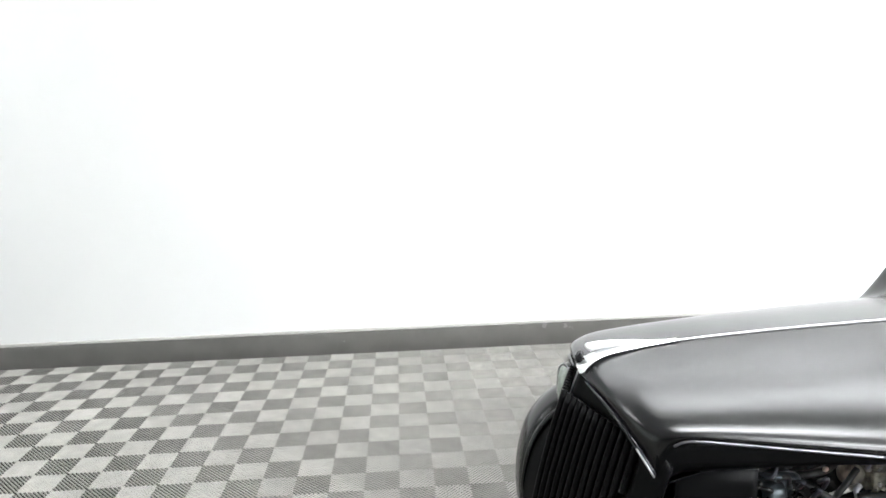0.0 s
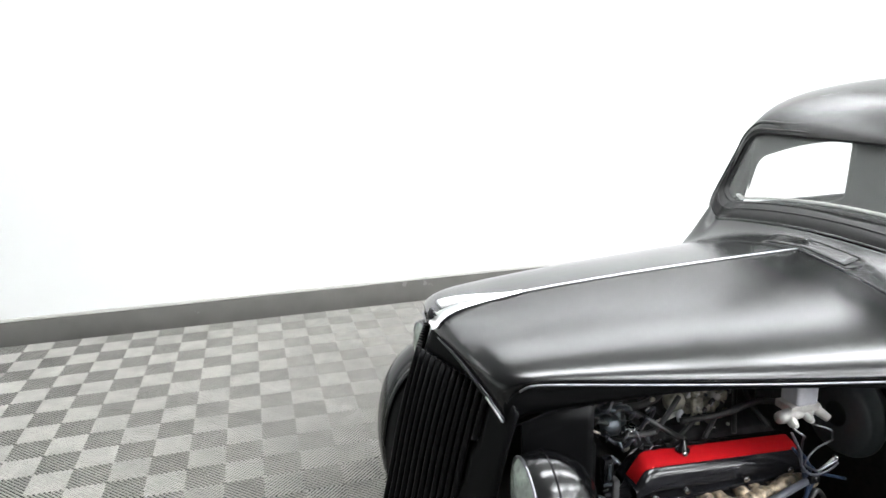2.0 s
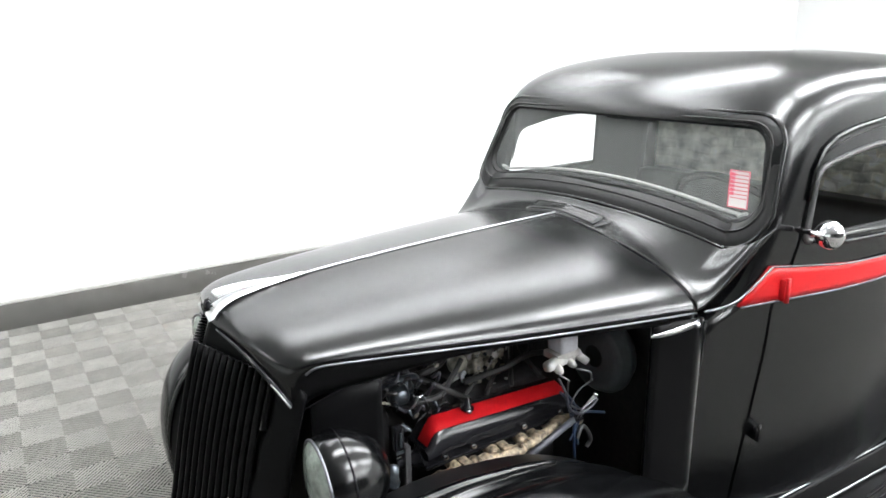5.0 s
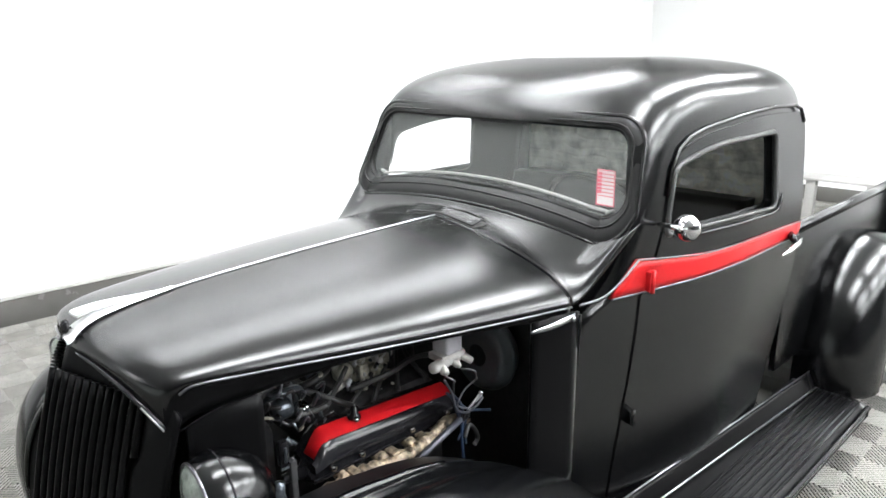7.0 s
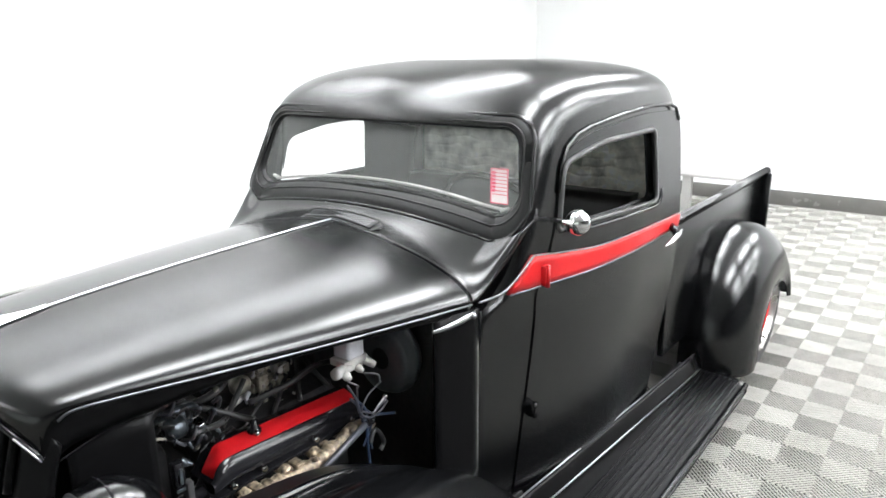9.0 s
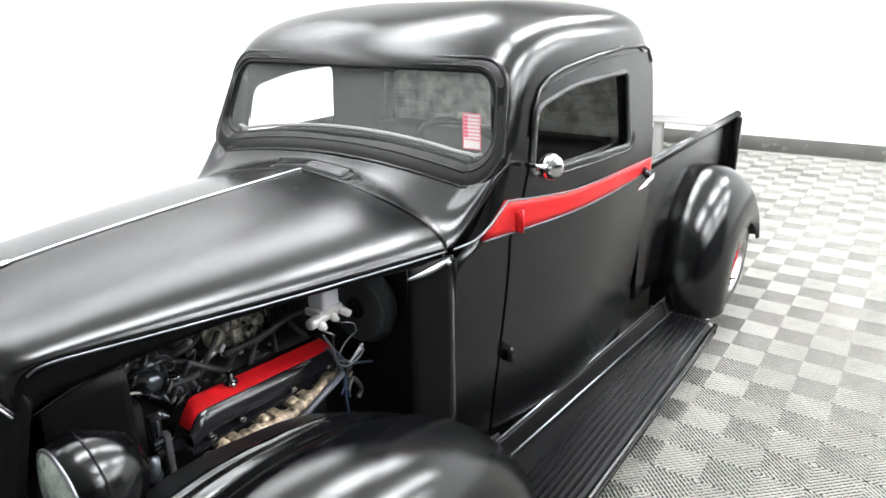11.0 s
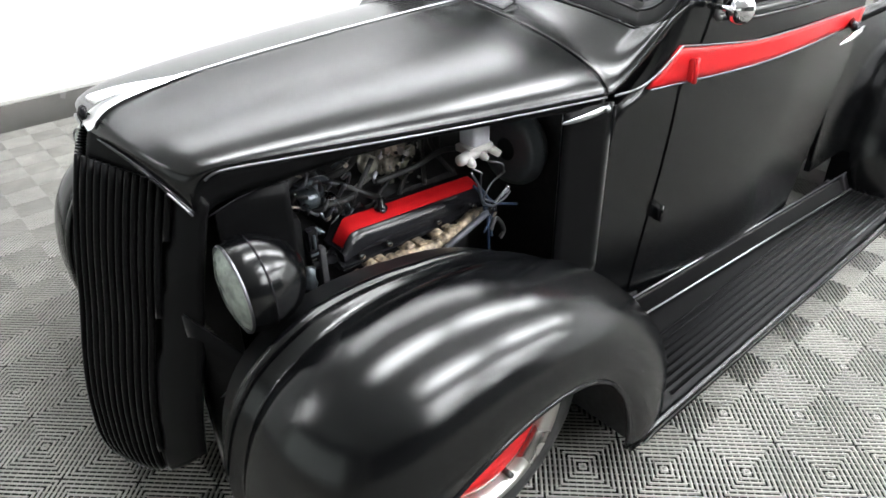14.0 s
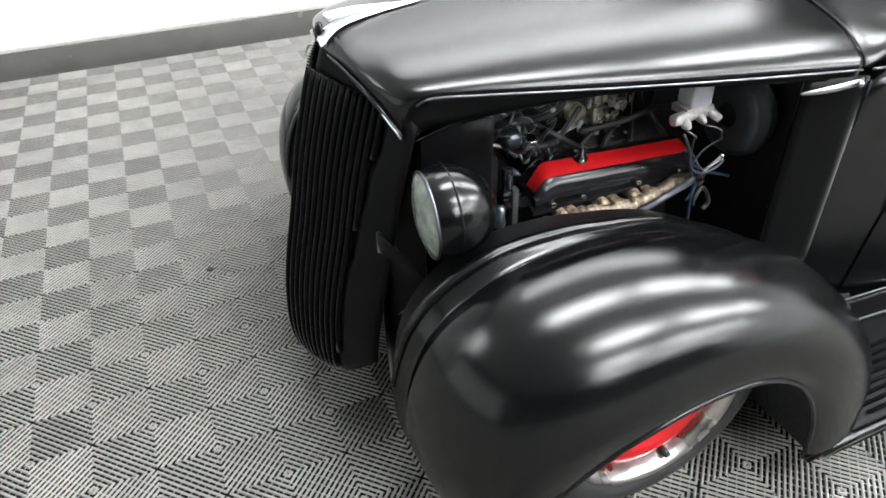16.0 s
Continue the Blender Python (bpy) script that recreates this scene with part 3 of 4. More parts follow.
nk = len(seal_in)
part("windshield_gasket", sheet(nk, 10, lambda u, v: seal_at(int(round(u * nk)) % nk, v), close_u=True), SEAL, cab, "broad black rubber windshield seal")
part("seal_bead", tube([seal_at(k, 0.50) for k in range(nk)], 0.0035, 6, closed=True), SEAL, cab)
part("windshield_moulding", tube([seal_at(k, 1.03) for k in range(nk)], 0.0065, 8, closed=True), BLACK, cab)
sill = sorted((y, z) for y, z in seal_in if abs(y) < 0.49 and z < 1.13)
part("inner_sill", tube([(screen_x(z) + 0.034, y, z + 0.008) for y, z in sill], 0.0075, 8, flat=0.6, up=(0, 0, 1)), TRIM, cab, "pale garnish strip inside the windshield")
pane_lines = arc_rect(0.538, 1.060, 0.05, 1.320, 0.06)
ws = part("windshield", mesh_of([(screen_x(z) + 0.014, y, z) for y, z in pane_lines], [tuple(range(len(pane_lines)))], False), GLASS, cab, "clear one-piece windshield")
ws.visible_shadow = False
if ws.data.polygons[0].normal.x > 0:
    ws.data.flip_normals()


# Doors: a panel a little proud of the shell, with the window cut through it
def side_y(x, z, out=0.0):
    return MID - (half_width(x, min(z, 1.3)) + out)


door_line = rounded([(0.742, 0.21), (1.625, 0.21), (1.630, 1.0), (1.640, 1.316), (1.30, 1.322), (1.0, 1.292), (0.875, 1.25), (0.842, 1.16), (0.822, 1.06), (0.79, 0.975), (0.742, 0.89)], [0.03, 0.05, 0.15, 0.07, 0.1, 0.06, 0.05, 0.04, 0.03, 0.03, 0.03], 6)
door_solid = slab_of(40, 44, lambda u, v: (0.66 + 1.02 * u, side_y(0.66 + 1.02 * u, 0.19 + 1.15 * v, 0.0045), 0.19 + 1.15 * v), (0, 0.03, 0))
door_mesh = carve(door_solid, ("keep", prism(door_line, -1.2, 0, "y")), prism(side_hole, -1, 1, "y"))
door, door_far = both("door", door_mesh, BLACK, truck, "satin black cab door", angle=35)


def strip(lo, hi, out, thick, name, material, parent, nx=40, nv=4, label=""):
    """A band on the cab's side between two lines z(x), each a row of (x, z) points."""
    flo, fhi = along(*zip(*lo)), along(*zip(*hi))
    xl0, xl1, xh0, xh1 = lo[0][0], lo[-1][0], hi[0][0], hi[-1][0]

    def f(u, v):
        xl, xh = xl0 + (xl1 - xl0) * u, xh0 + (xh1 - xh0) * u
        x, z = xl + (xh - xl) * v, (1 - v) * flo(xl) + v * fhi(xh)
        return (x, side_y(x, z, out), z)

    return near_side(part(name, slab_of(nx, nv, f, (0, thick, 0)), material, parent, label))


belt_low = [(0.634, 0.904), (0.758, 0.903), (1.006, 0.899), (1.271, 0.905), (1.612, 0.909)]
belt_high = [(0.723, 0.993), (0.87, 0.977), (1.0, 0.965), (1.263, 0.963), (1.622, 0.953)]
strip(belt_low, belt_high, 0.010, 0.012, "belt_stripe", RED, door, label="bright red belt stripe")


def line_on_side(pts, r, name, material, parent, out=0.011):
    f = spline(pts)
    p = [f(k / 30) for k in range(31)]
    return near_side(part(name, tube([(x, side_y(x, z, out), z) for x, z in p], r, 6), material, parent))


line_on_side(belt_low, 0.0024, "belt_moulding", TRIM_DULL, door)
line_on_side(belt_high, 0.0022, "belt_moulding", TRIM_DULL, door)
line_on_side([(0.531, 0.909), (0.604, 0.916), (0.652, 0.939), (0.692, 0.969), (0.723, 0.993)], 0.003, "cowl_moulding", TRIM_DULL, truck, 0.010)
both("window_sill", tube([(x, side_y(x, 1.04, 0.010), z) for x, z in ((0.848, 1.040), (0.98, 1.024), (1.147, 1.022), (1.38, 1.018), (1.418, 1.026), (1.432, 1.050), (1.434, 1.075))], [0.006, 0.006, 0.006, 0.006, 0.007, 0.007, 0.002], 6), BLACK_GLOSS, door)
hole_f = [(x, side_y(x, z, 0.004), z) for x, z in side_hole]
both("window_channel", tube(hole_f, 0.009, 6, closed=True), RUBBER, door)
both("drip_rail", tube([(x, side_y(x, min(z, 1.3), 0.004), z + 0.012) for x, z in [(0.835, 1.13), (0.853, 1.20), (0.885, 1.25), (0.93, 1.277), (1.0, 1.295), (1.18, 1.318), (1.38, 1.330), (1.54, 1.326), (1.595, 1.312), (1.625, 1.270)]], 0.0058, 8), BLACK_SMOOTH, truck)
# hinges, handle, mirror
for x, z, dz in ((0.762, 0.930, 0.028), (0.765, 0.522, 0.022)):
    both("hinge", joined(box(x - 0.011, x + 0.011, side_y(x, z, 0.022), side_y(x, z, 0.002), z - dz, z + dz, 0.005), tube([(x, side_y(x, z, 0.022), z - dz * 1.1), (x, side_y(x, z, 0.022), z + dz * 1.1)], 0.007, 8)), RED if z > 0.8 else BLACK, door)
handle = [(1.549, side_y(1.55, 0.92, 0.003), 0.922), (1.49, side_y(1.55, 0.92, 0.045), 0.914)]
both("handle_stem", tube(handle, 0.012, 10), BLACK_GLOSS, door)
both("door_handle", tube([(1.38, side_y(1.4, 0.9, 0.050), 0.890), (1.42, side_y(1.42, 0.9, 0.055), 0.897), (1.49, side_y(1.5, 0.9, 0.053), 0.908), (1.54, side_y(1.54, 0.9, 0.048), 0.911)], [0.003, 0.008, 0.010, 0.005], 10), CHROME, door, "chrome door handle")
mx, my, mz = 0.777, -0.735, 1.083
mirror = near_side(part("side_mirror", lathe([(-0.019, 0.001), (-0.017, 0.014), (-0.007, 0.028), (0.005, 0.034), (0.010, 0.034), (0.011, 0.031), (0.008, 0.0005)], (mx, my, mz), (mx + 0.8, my + 0.10, mz - 0.05), 32), CHROME, door, "round chrome peep mirror"))
near_side(part("mirror_arm", tube([(mx - 0.02, my, mz), (0.765, -0.70, 1.085), (0.80, -0.650, 1.075)], 0.007, 8), CHROME, door))

# inside of the cab
trim_solid = slab_of(24, 24, lambda u, v: (0.82 + 0.80 * u, side_y(0.82 + 0.80 * u, 0.60 + 0.72 * v, -0.052), 0.60 + 0.72 * v), (0, 0.006, 0))
for rear, owner in ((1.47, door), (1.305, door_far)):
    hole = rounded([(0.80, 1.036), (rear, 1.030), (rear - 0.01, 1.256), (1.05, 1.252), (0.85, 1.22)], [0.02, 0.03, 0.035, 0.08, 0.04], 6)
    me = carve(trim_solid.copy(), prism(hole, -1, 1, "y"))
    me.transform(Matrix.Translation((0, -MID, 0)))
    part("door_trim", me if owner is door else mirrored(me), BLACK_DULL, owner)
back = spline([(1.63, 0.55), (1.635, 0.9), (1.645, 1.15), (1.645, 1.29), (1.57, 1.375), (1.40, 1.42), (1.1, 1.415), (0.90, 1.365)])
part("lining", sheet(40, 24, lambda u, v: (back(u)[0], (2 * v - 1) * (0.54 if back(u)[1] < 1.2 else 0.49 - 0.15 * max(0, back(u)[1] - 1.3) / 0.1), back(u)[1] - 0.02 * (2 * v - 1) ** 2 * (back(u)[1] > 1.3))), FOIL, cab, "silver quilted insulation lining")
part("cab_floor", box(0.56, 1.74, -0.53, 0.53, 0.20, 0.23), BLACK_DULL, cab)
part("dashboard", joined(tube([(0.80, -0.51, 1.02), (0.765, -0.3, 1.045), (0.755, 0, 1.055), (0.765, 0.3, 1.045), (0.80, 0.51, 1.02)], 0.045, 10, up=(0, 0, 1)), box(0.77, 0.83, -0.51, 0.51, 0.80, 1.0, 0.01)), BLACK_DULL, cab)
seat = [part("seat_back", slab_of(8, 48, lambda u, v: (1.42 + 0.07 * u - 0.010 * abs(math.sin(v * math.pi * 12)) * (1 - u * 0.5) , -0.50 + 1.00 * v, 0.55 + 0.495 * u - 0.035 * max(0, u - 0.85) / 0.15), (0.13, 0, 0)), LEATHER, cab, "black pleated bench seat back"),
        part("seat_cushion", slab_of(8, 48, lambda u, v: (1.0 + 0.45 * u, -0.50 + 1.00 * v, 0.58 - 0.010 * (1 - abs(math.sin(v * math.pi * 12)))), (0, 0, -0.18)), LEATHER, cab)]
wheel_c, tilt = Vector((1.00, -0.29, 1.01)), Matrix.Rotation(radians(-38), 3, "Y")
rim_pts = [wheel_c + tilt @ Vector((0, 0.185 * math.cos(a), 0.185 * math.sin(a))) for a in (2 * math.pi * k / 40 for k in range(40))]
part("steering_wheel", joined(tube(rim_pts, 0.011, 8, closed=True), tube([wheel_c, wheel_c + tilt @ Vector((-0.35, 0, 0))], 0.02, 8), tube([rim_pts[0], wheel_c, rim_pts[20]], 0.008, 6)), BLACK_GLOSS, cab)
part("rear_view_mirror", joined(box(0.85, 0.865, -0.10, 0.10, 1.29, 1.325, 0.006), tube([(0.845, 0, 1.31), (0.83, 0, 1.345)], 0.006, 6)), BLACK_GLOSS, cab)


# price sheet inside the windshield
def sheet_plate(y0, y1, z0, z1, d):
    vs = [(screen_x(z) + d + 0.004, y + 0.026 + 0.22 * (z - 1.165), z - 0.006) for y, z in ((y0, z0), (y1, z0), (y1, z1), (y0, z1))]
    b2 = [(x + 0.0012, y, z) for x, y, z in vs]
    return mesh_of(vs + b2, [(0, 1, 2, 3), (7, 6, 5, 4), (0, 1, 5, 4), (1, 2, 6, 5), (2, 3, 7, 6), (3, 0, 4, 7)], False)


card = part("price_sheet", sheet_plate(-0.505, -0.452, 1.122, 1.208, 0.016), PAPER, truck, "white and red printed sheet taped in the windshield")
part("border", joined(sheet_plate(-0.507, -0.504, 1.122, 1.208, 0.0145), sheet_plate(-0.453, -0.450, 1.122, 1.208, 0.0145), sheet_plate(-0.507, -0.450, 1.120, 1.1225, 0.0145), sheet_plate(-0.507, -0.450, 1.2075, 1.2100, 0.0145)), PINK, card)
for k in range(7):
    z = 1.199 - 0.0092 * k
    part("print_bar", sheet_plate(-0.503, -0.456, z - 0.0011, z + 0.0011, 0.0142), PINK, card)
    if k < 6:
        part("print_block", sheet_plate(-0.466, -0.454, z - 0.0038, z + 0.0038, 0.0143), PINK, card)

# Grille: upright bars on a prow-shaped shell
prow = along([0.10, 0.16, 0.32, 0.44, 0.57, 0.75, 0.90, 0.97], [-0.600, -0.625, -0.630, -0.611, -0.580, -0.540, -0.496, -0.470])


def shell_x(y, z):
    s = abs(y)
    return prow(z) + 0.34 * s + 0.24 * s * s + 4.0 * max(0.0, s - 0.27) ** 2 - 0.0


def top_of(y):
    s = abs(y)
    return 0.934 - 0.022 * s / 0.24 if s < 0.24 else 0.912 - (s - 0.24) * 1.0


def bars_edge(z):
    return along([0.10, 0.3, 0.5, 0.7, 0.86, 0.91], [0.185, 0.195, 0.205, 0.222, 0.245, 0.25])(z)


grille_shell = part("grille_shell", sheet(40, 48, lambda u, v: (lambda y: (lambda z: (shell_x(y, z) + (0.014 if abs(y) < bars_edge(z) else 0.0), y, z))(0.12 + 0.17 * (abs(y) / 0.3) ** 2 + (top_of(y) + 0.026 + 0.022 * max(0.0, 1 - abs(y) / 0.1) - 0.12 - 0.17 * (abs(y) / 0.3) ** 2) * u))((2 * v - 1) * 0.31)), BLACK_BAR, truck, "black prow-shaped grille shell")
grille_shell.modifiers.new("thick", "SOLIDIFY").thickness = 0.006
NB = 25
for k in range(NB):
    y = 0.245 * (2 * (k + 0.5) / NB - 1)
    z0 = 0.135 + 0.17 * (abs(y) / 0.3) ** 2
    zs = [z0 + (top_of(y) - 0.020 - 0.008 * (1 - abs(y) / 0.25) - z0) * j / 24 for j in range(25)]
    zs = [z for z in zs if abs(y) < bars_edge(z) + 0.004]
    if len(zs) < 3:
        continue
    part("grille_bar", tube([(shell_x(y, z) - 0.001, y, z) for z in zs], 0.0075, 8, flat=1.0, up=(0, 1, 0)), BLACK_BAR, grille_shell)
edge0 = [Vector(hood_at(0.0, -0.10 - 0.90 * k / 24)) + Vector((-0.003, MID - 0.002, -0.004)) for k in range(25)]
bf = spline(edge0)
both("grille_brow", tube([bf(k / 24) for k in range(25)], [0.003 + 0.003 * min(1, k / 10) for k in range(25)], 6), BLACK_GLOSS, grille_shell)
both("brow_trim", tube([Vector(bf(0.66 + 0.36 * k / 10)) + Vector((-0.004, -0.004, 0)) for k in range(11)], 0.0022, 6), SILVER, grille_shell)

# radiator side panel and inner panels of the engine bay
both("radiator_panel", slab_of(10, 12, lambda u, v: (-0.36 + 0.140 * u, -0.362 - 0.035 * u, 0.30 + (0.537 + 0.035 * math.sin(min(1, u * 1.25) * math.pi / 2)) * v), (0, 0.006, 0)), BLACK_BAR, truck)
both("panel_edge", tube([(-0.375 + 0.155 * u, -0.3635 - 0.034 * u, 0.838 + 0.035 * math.sin(min(1, u * 1.25) * math.pi / 2)) for u in (k / 14 for k in range(15))], 0.0016, 6), BLACK_GLOSS, truck)
part("firewall", box(0.54, 0.553, -0.50, 0.50, 0.25, 0.875, 0.004), BLACK_DULL, truck)
part("radiator", box(-0.30, -0.22, -0.27, 0.27, 0.30, 0.86, 0.01), BLACK_DULL, truck)
part("radiator_support", joined(box(-0.175, -0.160, -0.345, -0.325, 0.35, 0.70, 0.003), box(-0.175, -0.160, -0.345, 0.345, 0.875, 0.892, 0.003)), BLACK_DULL, truck)
apron_top = along([-0.45, -0.30, -0.215, -0.104, 0.039, 0.20, 0.36, 0.52], [0.48, 0.60, 0.635, 0.610, 0.570, 0.505, 0.42, 0.31])
both("inner_apron", sheet(30, 14, lambda u, v: (-0.44 + 0.96 * u, -0.36 - 0.15 * v, apron_top(-0.44 + 0.96 * u) * (0.80 + 0.20 * math.sin(v * math.pi / 2 * 1.0) ** 0.5) + 0.03 * v * (u > 0.1))), BLACK_BAR, truck)
part("frame_rail", joined(box(-0.40, 3.1, -0.38, -0.30, 0.20, 0.30, 0.01), box(-0.40, 3.1, 0.30, 0.38, 0.20, 0.30, 0.01)), BLACK_DULL, truck)
# rear strip of the hood's side, between the open bay and the cowl
both("hood_side", slab_of(6, 12, lambda u, v: (0.412 + 0.128 * u, -0.556 - 0.040 * u, 0.40 + 0.490 * v), (0, 0.008, 0)), BLACK_BAR, truck)
latch = [(0.385, -0.570, 0.870), (0.412, -0.586, 0.876), (0.448, -0.596, 0.8805), (0.485, -0.600, 0.884), (0.510, -0.600, 0.8855), (0.527, -0.592, 0.886)]
grip, _ = both("hood_latch", tube([spline(latch)(k / 20) for k in range(21)], [0.0015 + 0.0068 * math.sin(math.pi * (0.04 + 0.92 * k / 20)) ** 0.8 for k in range(21)], 12, flat=0.6, up=(0, 1, 0)), SILVER, truck, "chrome hood latch handle")
both("latch_boss", lathe([(0, 0.0005), (0.001, 0.006), (0.007, 0.0075), (0.010, 0.005), (0.011, 0.0005)], (0.500, -0.604, 0.885), (0.500, -0.66, 0.887), 12), SILVER, grip)
# splash aprons between the grille and the fenders
both("splash_apron", slab_of(8, 8, lambda u, v: (-0.462 + 0.116 * u, -0.340 - 0.182 * u, 0.15 + (0.49 - 0.13 * u) * v), (0.006, 0, 0)), BLACK_BAR, truck)
# added dark strip: hides the cab's bright corner, stands in for the seam's dark gap
both("seam_gap_strip", tube([(0.5445, side_y(0.545, 0.22 + 0.66 * k / 12, -0.001), 0.22 + 0.66 * k / 12) for k in range(13)], 0.0055, 8), BLACK_BAR, truck)


# Fenders
def fender(profile, lip, y_in, y_crown, y_out, nose, ridge):
    """A surface f(u, v, t0): u along the arch, v from the inner edge over the crown to the lip; t0 skips the inner slope."""
    P, L = spline(profile), spline(lip)

    def f(u, v, t0=0.30 if ridge else 0.0):
        (px, pz), (lx, lz) = P(u), L(u)
        k = nose * max(0.0, 1 - u / 0.42) ** 1.5       # the nose draws in toward the grille
        yi, yc, yo = y_in + 0.25 * k, y_crown + k, y_out + 0.9 * k
        c = Vector((lx - px, 0, lz - pz))
        if v < 0.30:                       # inner slope, pressed ridge, shallow valley, up to the crown
            t = t0 + (1 - t0) * v / 0.30
            dip = 0.012 * (1 - t)
            if ridge:
                fade = math.sin(math.pi * min(max(u / 0.85, 0), 1)) ** 0.5
                dip = 0.018 * max(0.0, 1 - t / 0.35) + 0.030 * min(max((u - 0.42) / 0.12, 0), 1) * min(1.0, (1 - t) / 0.64) + fade * (0.021 * math.exp(-((t - 0.60) / 0.16) ** 2) - 0.006 * math.exp(-((t - 0.36) / 0.03) ** 2))
            p = Vector((px, yi + (yc - yi) * t, pz)) + c.normalized() * dip
        elif v < 0.88:                     # round over the crown
            a = (v - 0.30) / 0.58 * math.pi / 2
            p = Vector((px, yc + (yo - yc) * math.sin(a), pz)) + c * 0.78 * (1 - math.cos(a)) ** 1.1
        else:                              # face down to the lip
            t = (v - 0.88) / 0.12
            p = Vector((px, yo + 0.012 * t * t, pz)) + c * (0.78 + 0.22 * t)
        return p

    return f


front_profile = [(-0.470, 0.14), (-0.505, 0.28), (-0.505, 0.42), (-0.465, 0.550), (-0.380, 0.636), (-0.235, 0.688), (-0.05, 0.697), (0.15, 0.656), (0.345, 0.560), (0.507, 0.430), (0.605, 0.295), (0.632, 0.130)]
front_lip = [(-0.34, 0.12), (-0.345, 0.20), (-0.325, 0.29), (-0.275, 0.37), (-0.19, 0.435), (-0.09, 0.470), (0.02, 0.482), (0.13, 0.465), (0.225, 0.405), (0.29, 0.315), (0.325, 0.215), (0.335, 0.115)]
rear_profile = [(2.09, 0.13), (2.10, 0.32), (2.17, 0.50), (2.28, 0.638), (2.43, 0.724), (2.58, 0.744), (2.73, 0.700), (2.85, 0.59), (2.93, 0.465), (2.965, 0.39), (2.985, 0.32)]
rear_lip = [(2.36, 0.12), (2.365, 0.20), (2.39, 0.28), (2.44, 0.355), (2.52, 0.42), (2.64, 0.45), (2.76, 0.43), (2.85, 0.385), (2.89, 0.345), (2.91, 0.32), (2.925, 0.30)]
for prof, lip, yi in ((front_profile, front_lip, -0.50), (rear_profile, rear_lip, -0.60)):
    ff = fender(prof, lip, yi, -0.665, -0.903 if prof is front_profile else -0.885, 0.09 if prof is front_profile else 0.0, prof is front_profile)
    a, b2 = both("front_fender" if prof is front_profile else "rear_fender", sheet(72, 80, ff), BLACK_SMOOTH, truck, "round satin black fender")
    for o in (a, b2):
        o.modifiers.new("thick", "SOLIDIFY").thickness = 0.006
    if prof is front_profile:
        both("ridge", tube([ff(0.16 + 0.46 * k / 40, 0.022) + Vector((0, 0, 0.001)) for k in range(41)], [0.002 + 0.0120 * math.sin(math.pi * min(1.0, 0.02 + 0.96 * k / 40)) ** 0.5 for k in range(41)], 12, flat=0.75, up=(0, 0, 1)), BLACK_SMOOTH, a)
        both("fender_apron", sheet(72, 8, lambda u, v: ff(u, 0.137 * v, -0.25)), BLACK_BAR, a)
    lf = spline(lip)
    both("wheel_arch_liner", sheet(40, 4, lambda u, v: Vector((lf(0.1 + 0.9 * u)[0] + 0.035 * (0.1 + 0.9 * u - 0.45), -0.875 + 0.43 * v, lf(0.1 + 0.9 * u)[1] + 0.012)), ), BLACK_DULL, truck)
    edge = [ff(0.02 + 0.96 * k / 50, 1.0) for k in range(51)]
    both("lip", tube(edge, 0.006, 6), BLACK_GLOSS, a)
    both("wheel_well", sheet(40, 6, lambda u, v: Vector((ff(u, 0.3).x * 0.9, -0.44, ff(u, 0.3).z * 0.80)) * (1 - v) + Vector(((prof[0][0] + prof[-1][0]) / 2, -0.44, 0.16)) * v), BLACK_DULL, truck)

# Running boards with ribs
board = both("running_board", slab_of(30, 10, lambda u, v: (0.40 + 1.73 * u, -0.900 + 0.285 * v, 0.137 + 0.030 * v - 0.012 * max(0, 0.08 - v) / 0.08), (0, 0, -0.035)), BLACK_BAR, truck, "black ribbed running board")
for k in range(8):
    y = -0.868 + 0.0215 * k
    both("rib", tube([(0.56, y, 0.1382 + 0.03 * (y + 0.915) / 0.30), (2.10, y, 0.1382 + 0.03 * (y + 0.915) / 0.30)], 0.0052, 8), BLACK_BAR, board[0])
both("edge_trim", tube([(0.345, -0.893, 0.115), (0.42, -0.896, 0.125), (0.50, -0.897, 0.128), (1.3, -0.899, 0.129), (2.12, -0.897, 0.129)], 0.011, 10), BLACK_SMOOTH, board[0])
both("inner_rail", slab_of(20, 4, lambda u, v: (0.68 + 1.38 * u, -0.634 + 0.026 * v - (0.083 - 0.007 * v) * u, 0.168 + 0.066 * v), (0, 0.006, -0.02)), BLACK_BAR, board[0])
both("rail_bead", tube([(0.68, -0.636, 0.176), (2.06, -0.719, 0.176)], 0.003, 6), SILVER, board[0])
both("rail_bead", tube([(0.68, -0.608, 0.236), (2.06, -0.684, 0.236)], 0.0026, 6), SILVER, board[0])

# Bed
bed = part("bed", joined(box(1.80, 3.22, -0.54, 0.54, 0.40, 0.43), box(1.80, 1.82, -0.55, 0.55, 0.40, 0.84, 0.004)), BLACK, truck, "short black pickup bed")
for s in (-1, 1):
    part("bed_side", joined(box(1.81, 3.20, s * 0.56 - 0.012, s * 0.56 + 0.012, 0.30, 0.865, 0.004), box(3.17, 3.20, s * 0.585 - 0.03, s * 0.585 + 0.03, 0.35, 0.88, 0.008)), BLACK, bed)
    part("bed_rail", tube([(1.78, s * 0.575, 0.872), (3.24, s * 0.575, 0.885)], 0.021, 14), BLACK, bed, "rounded top rail")
part("tailgate", box(3.18, 3.21, -0.54, 0.54, 0.42, 0.60, 0.006), BLACK, bed)


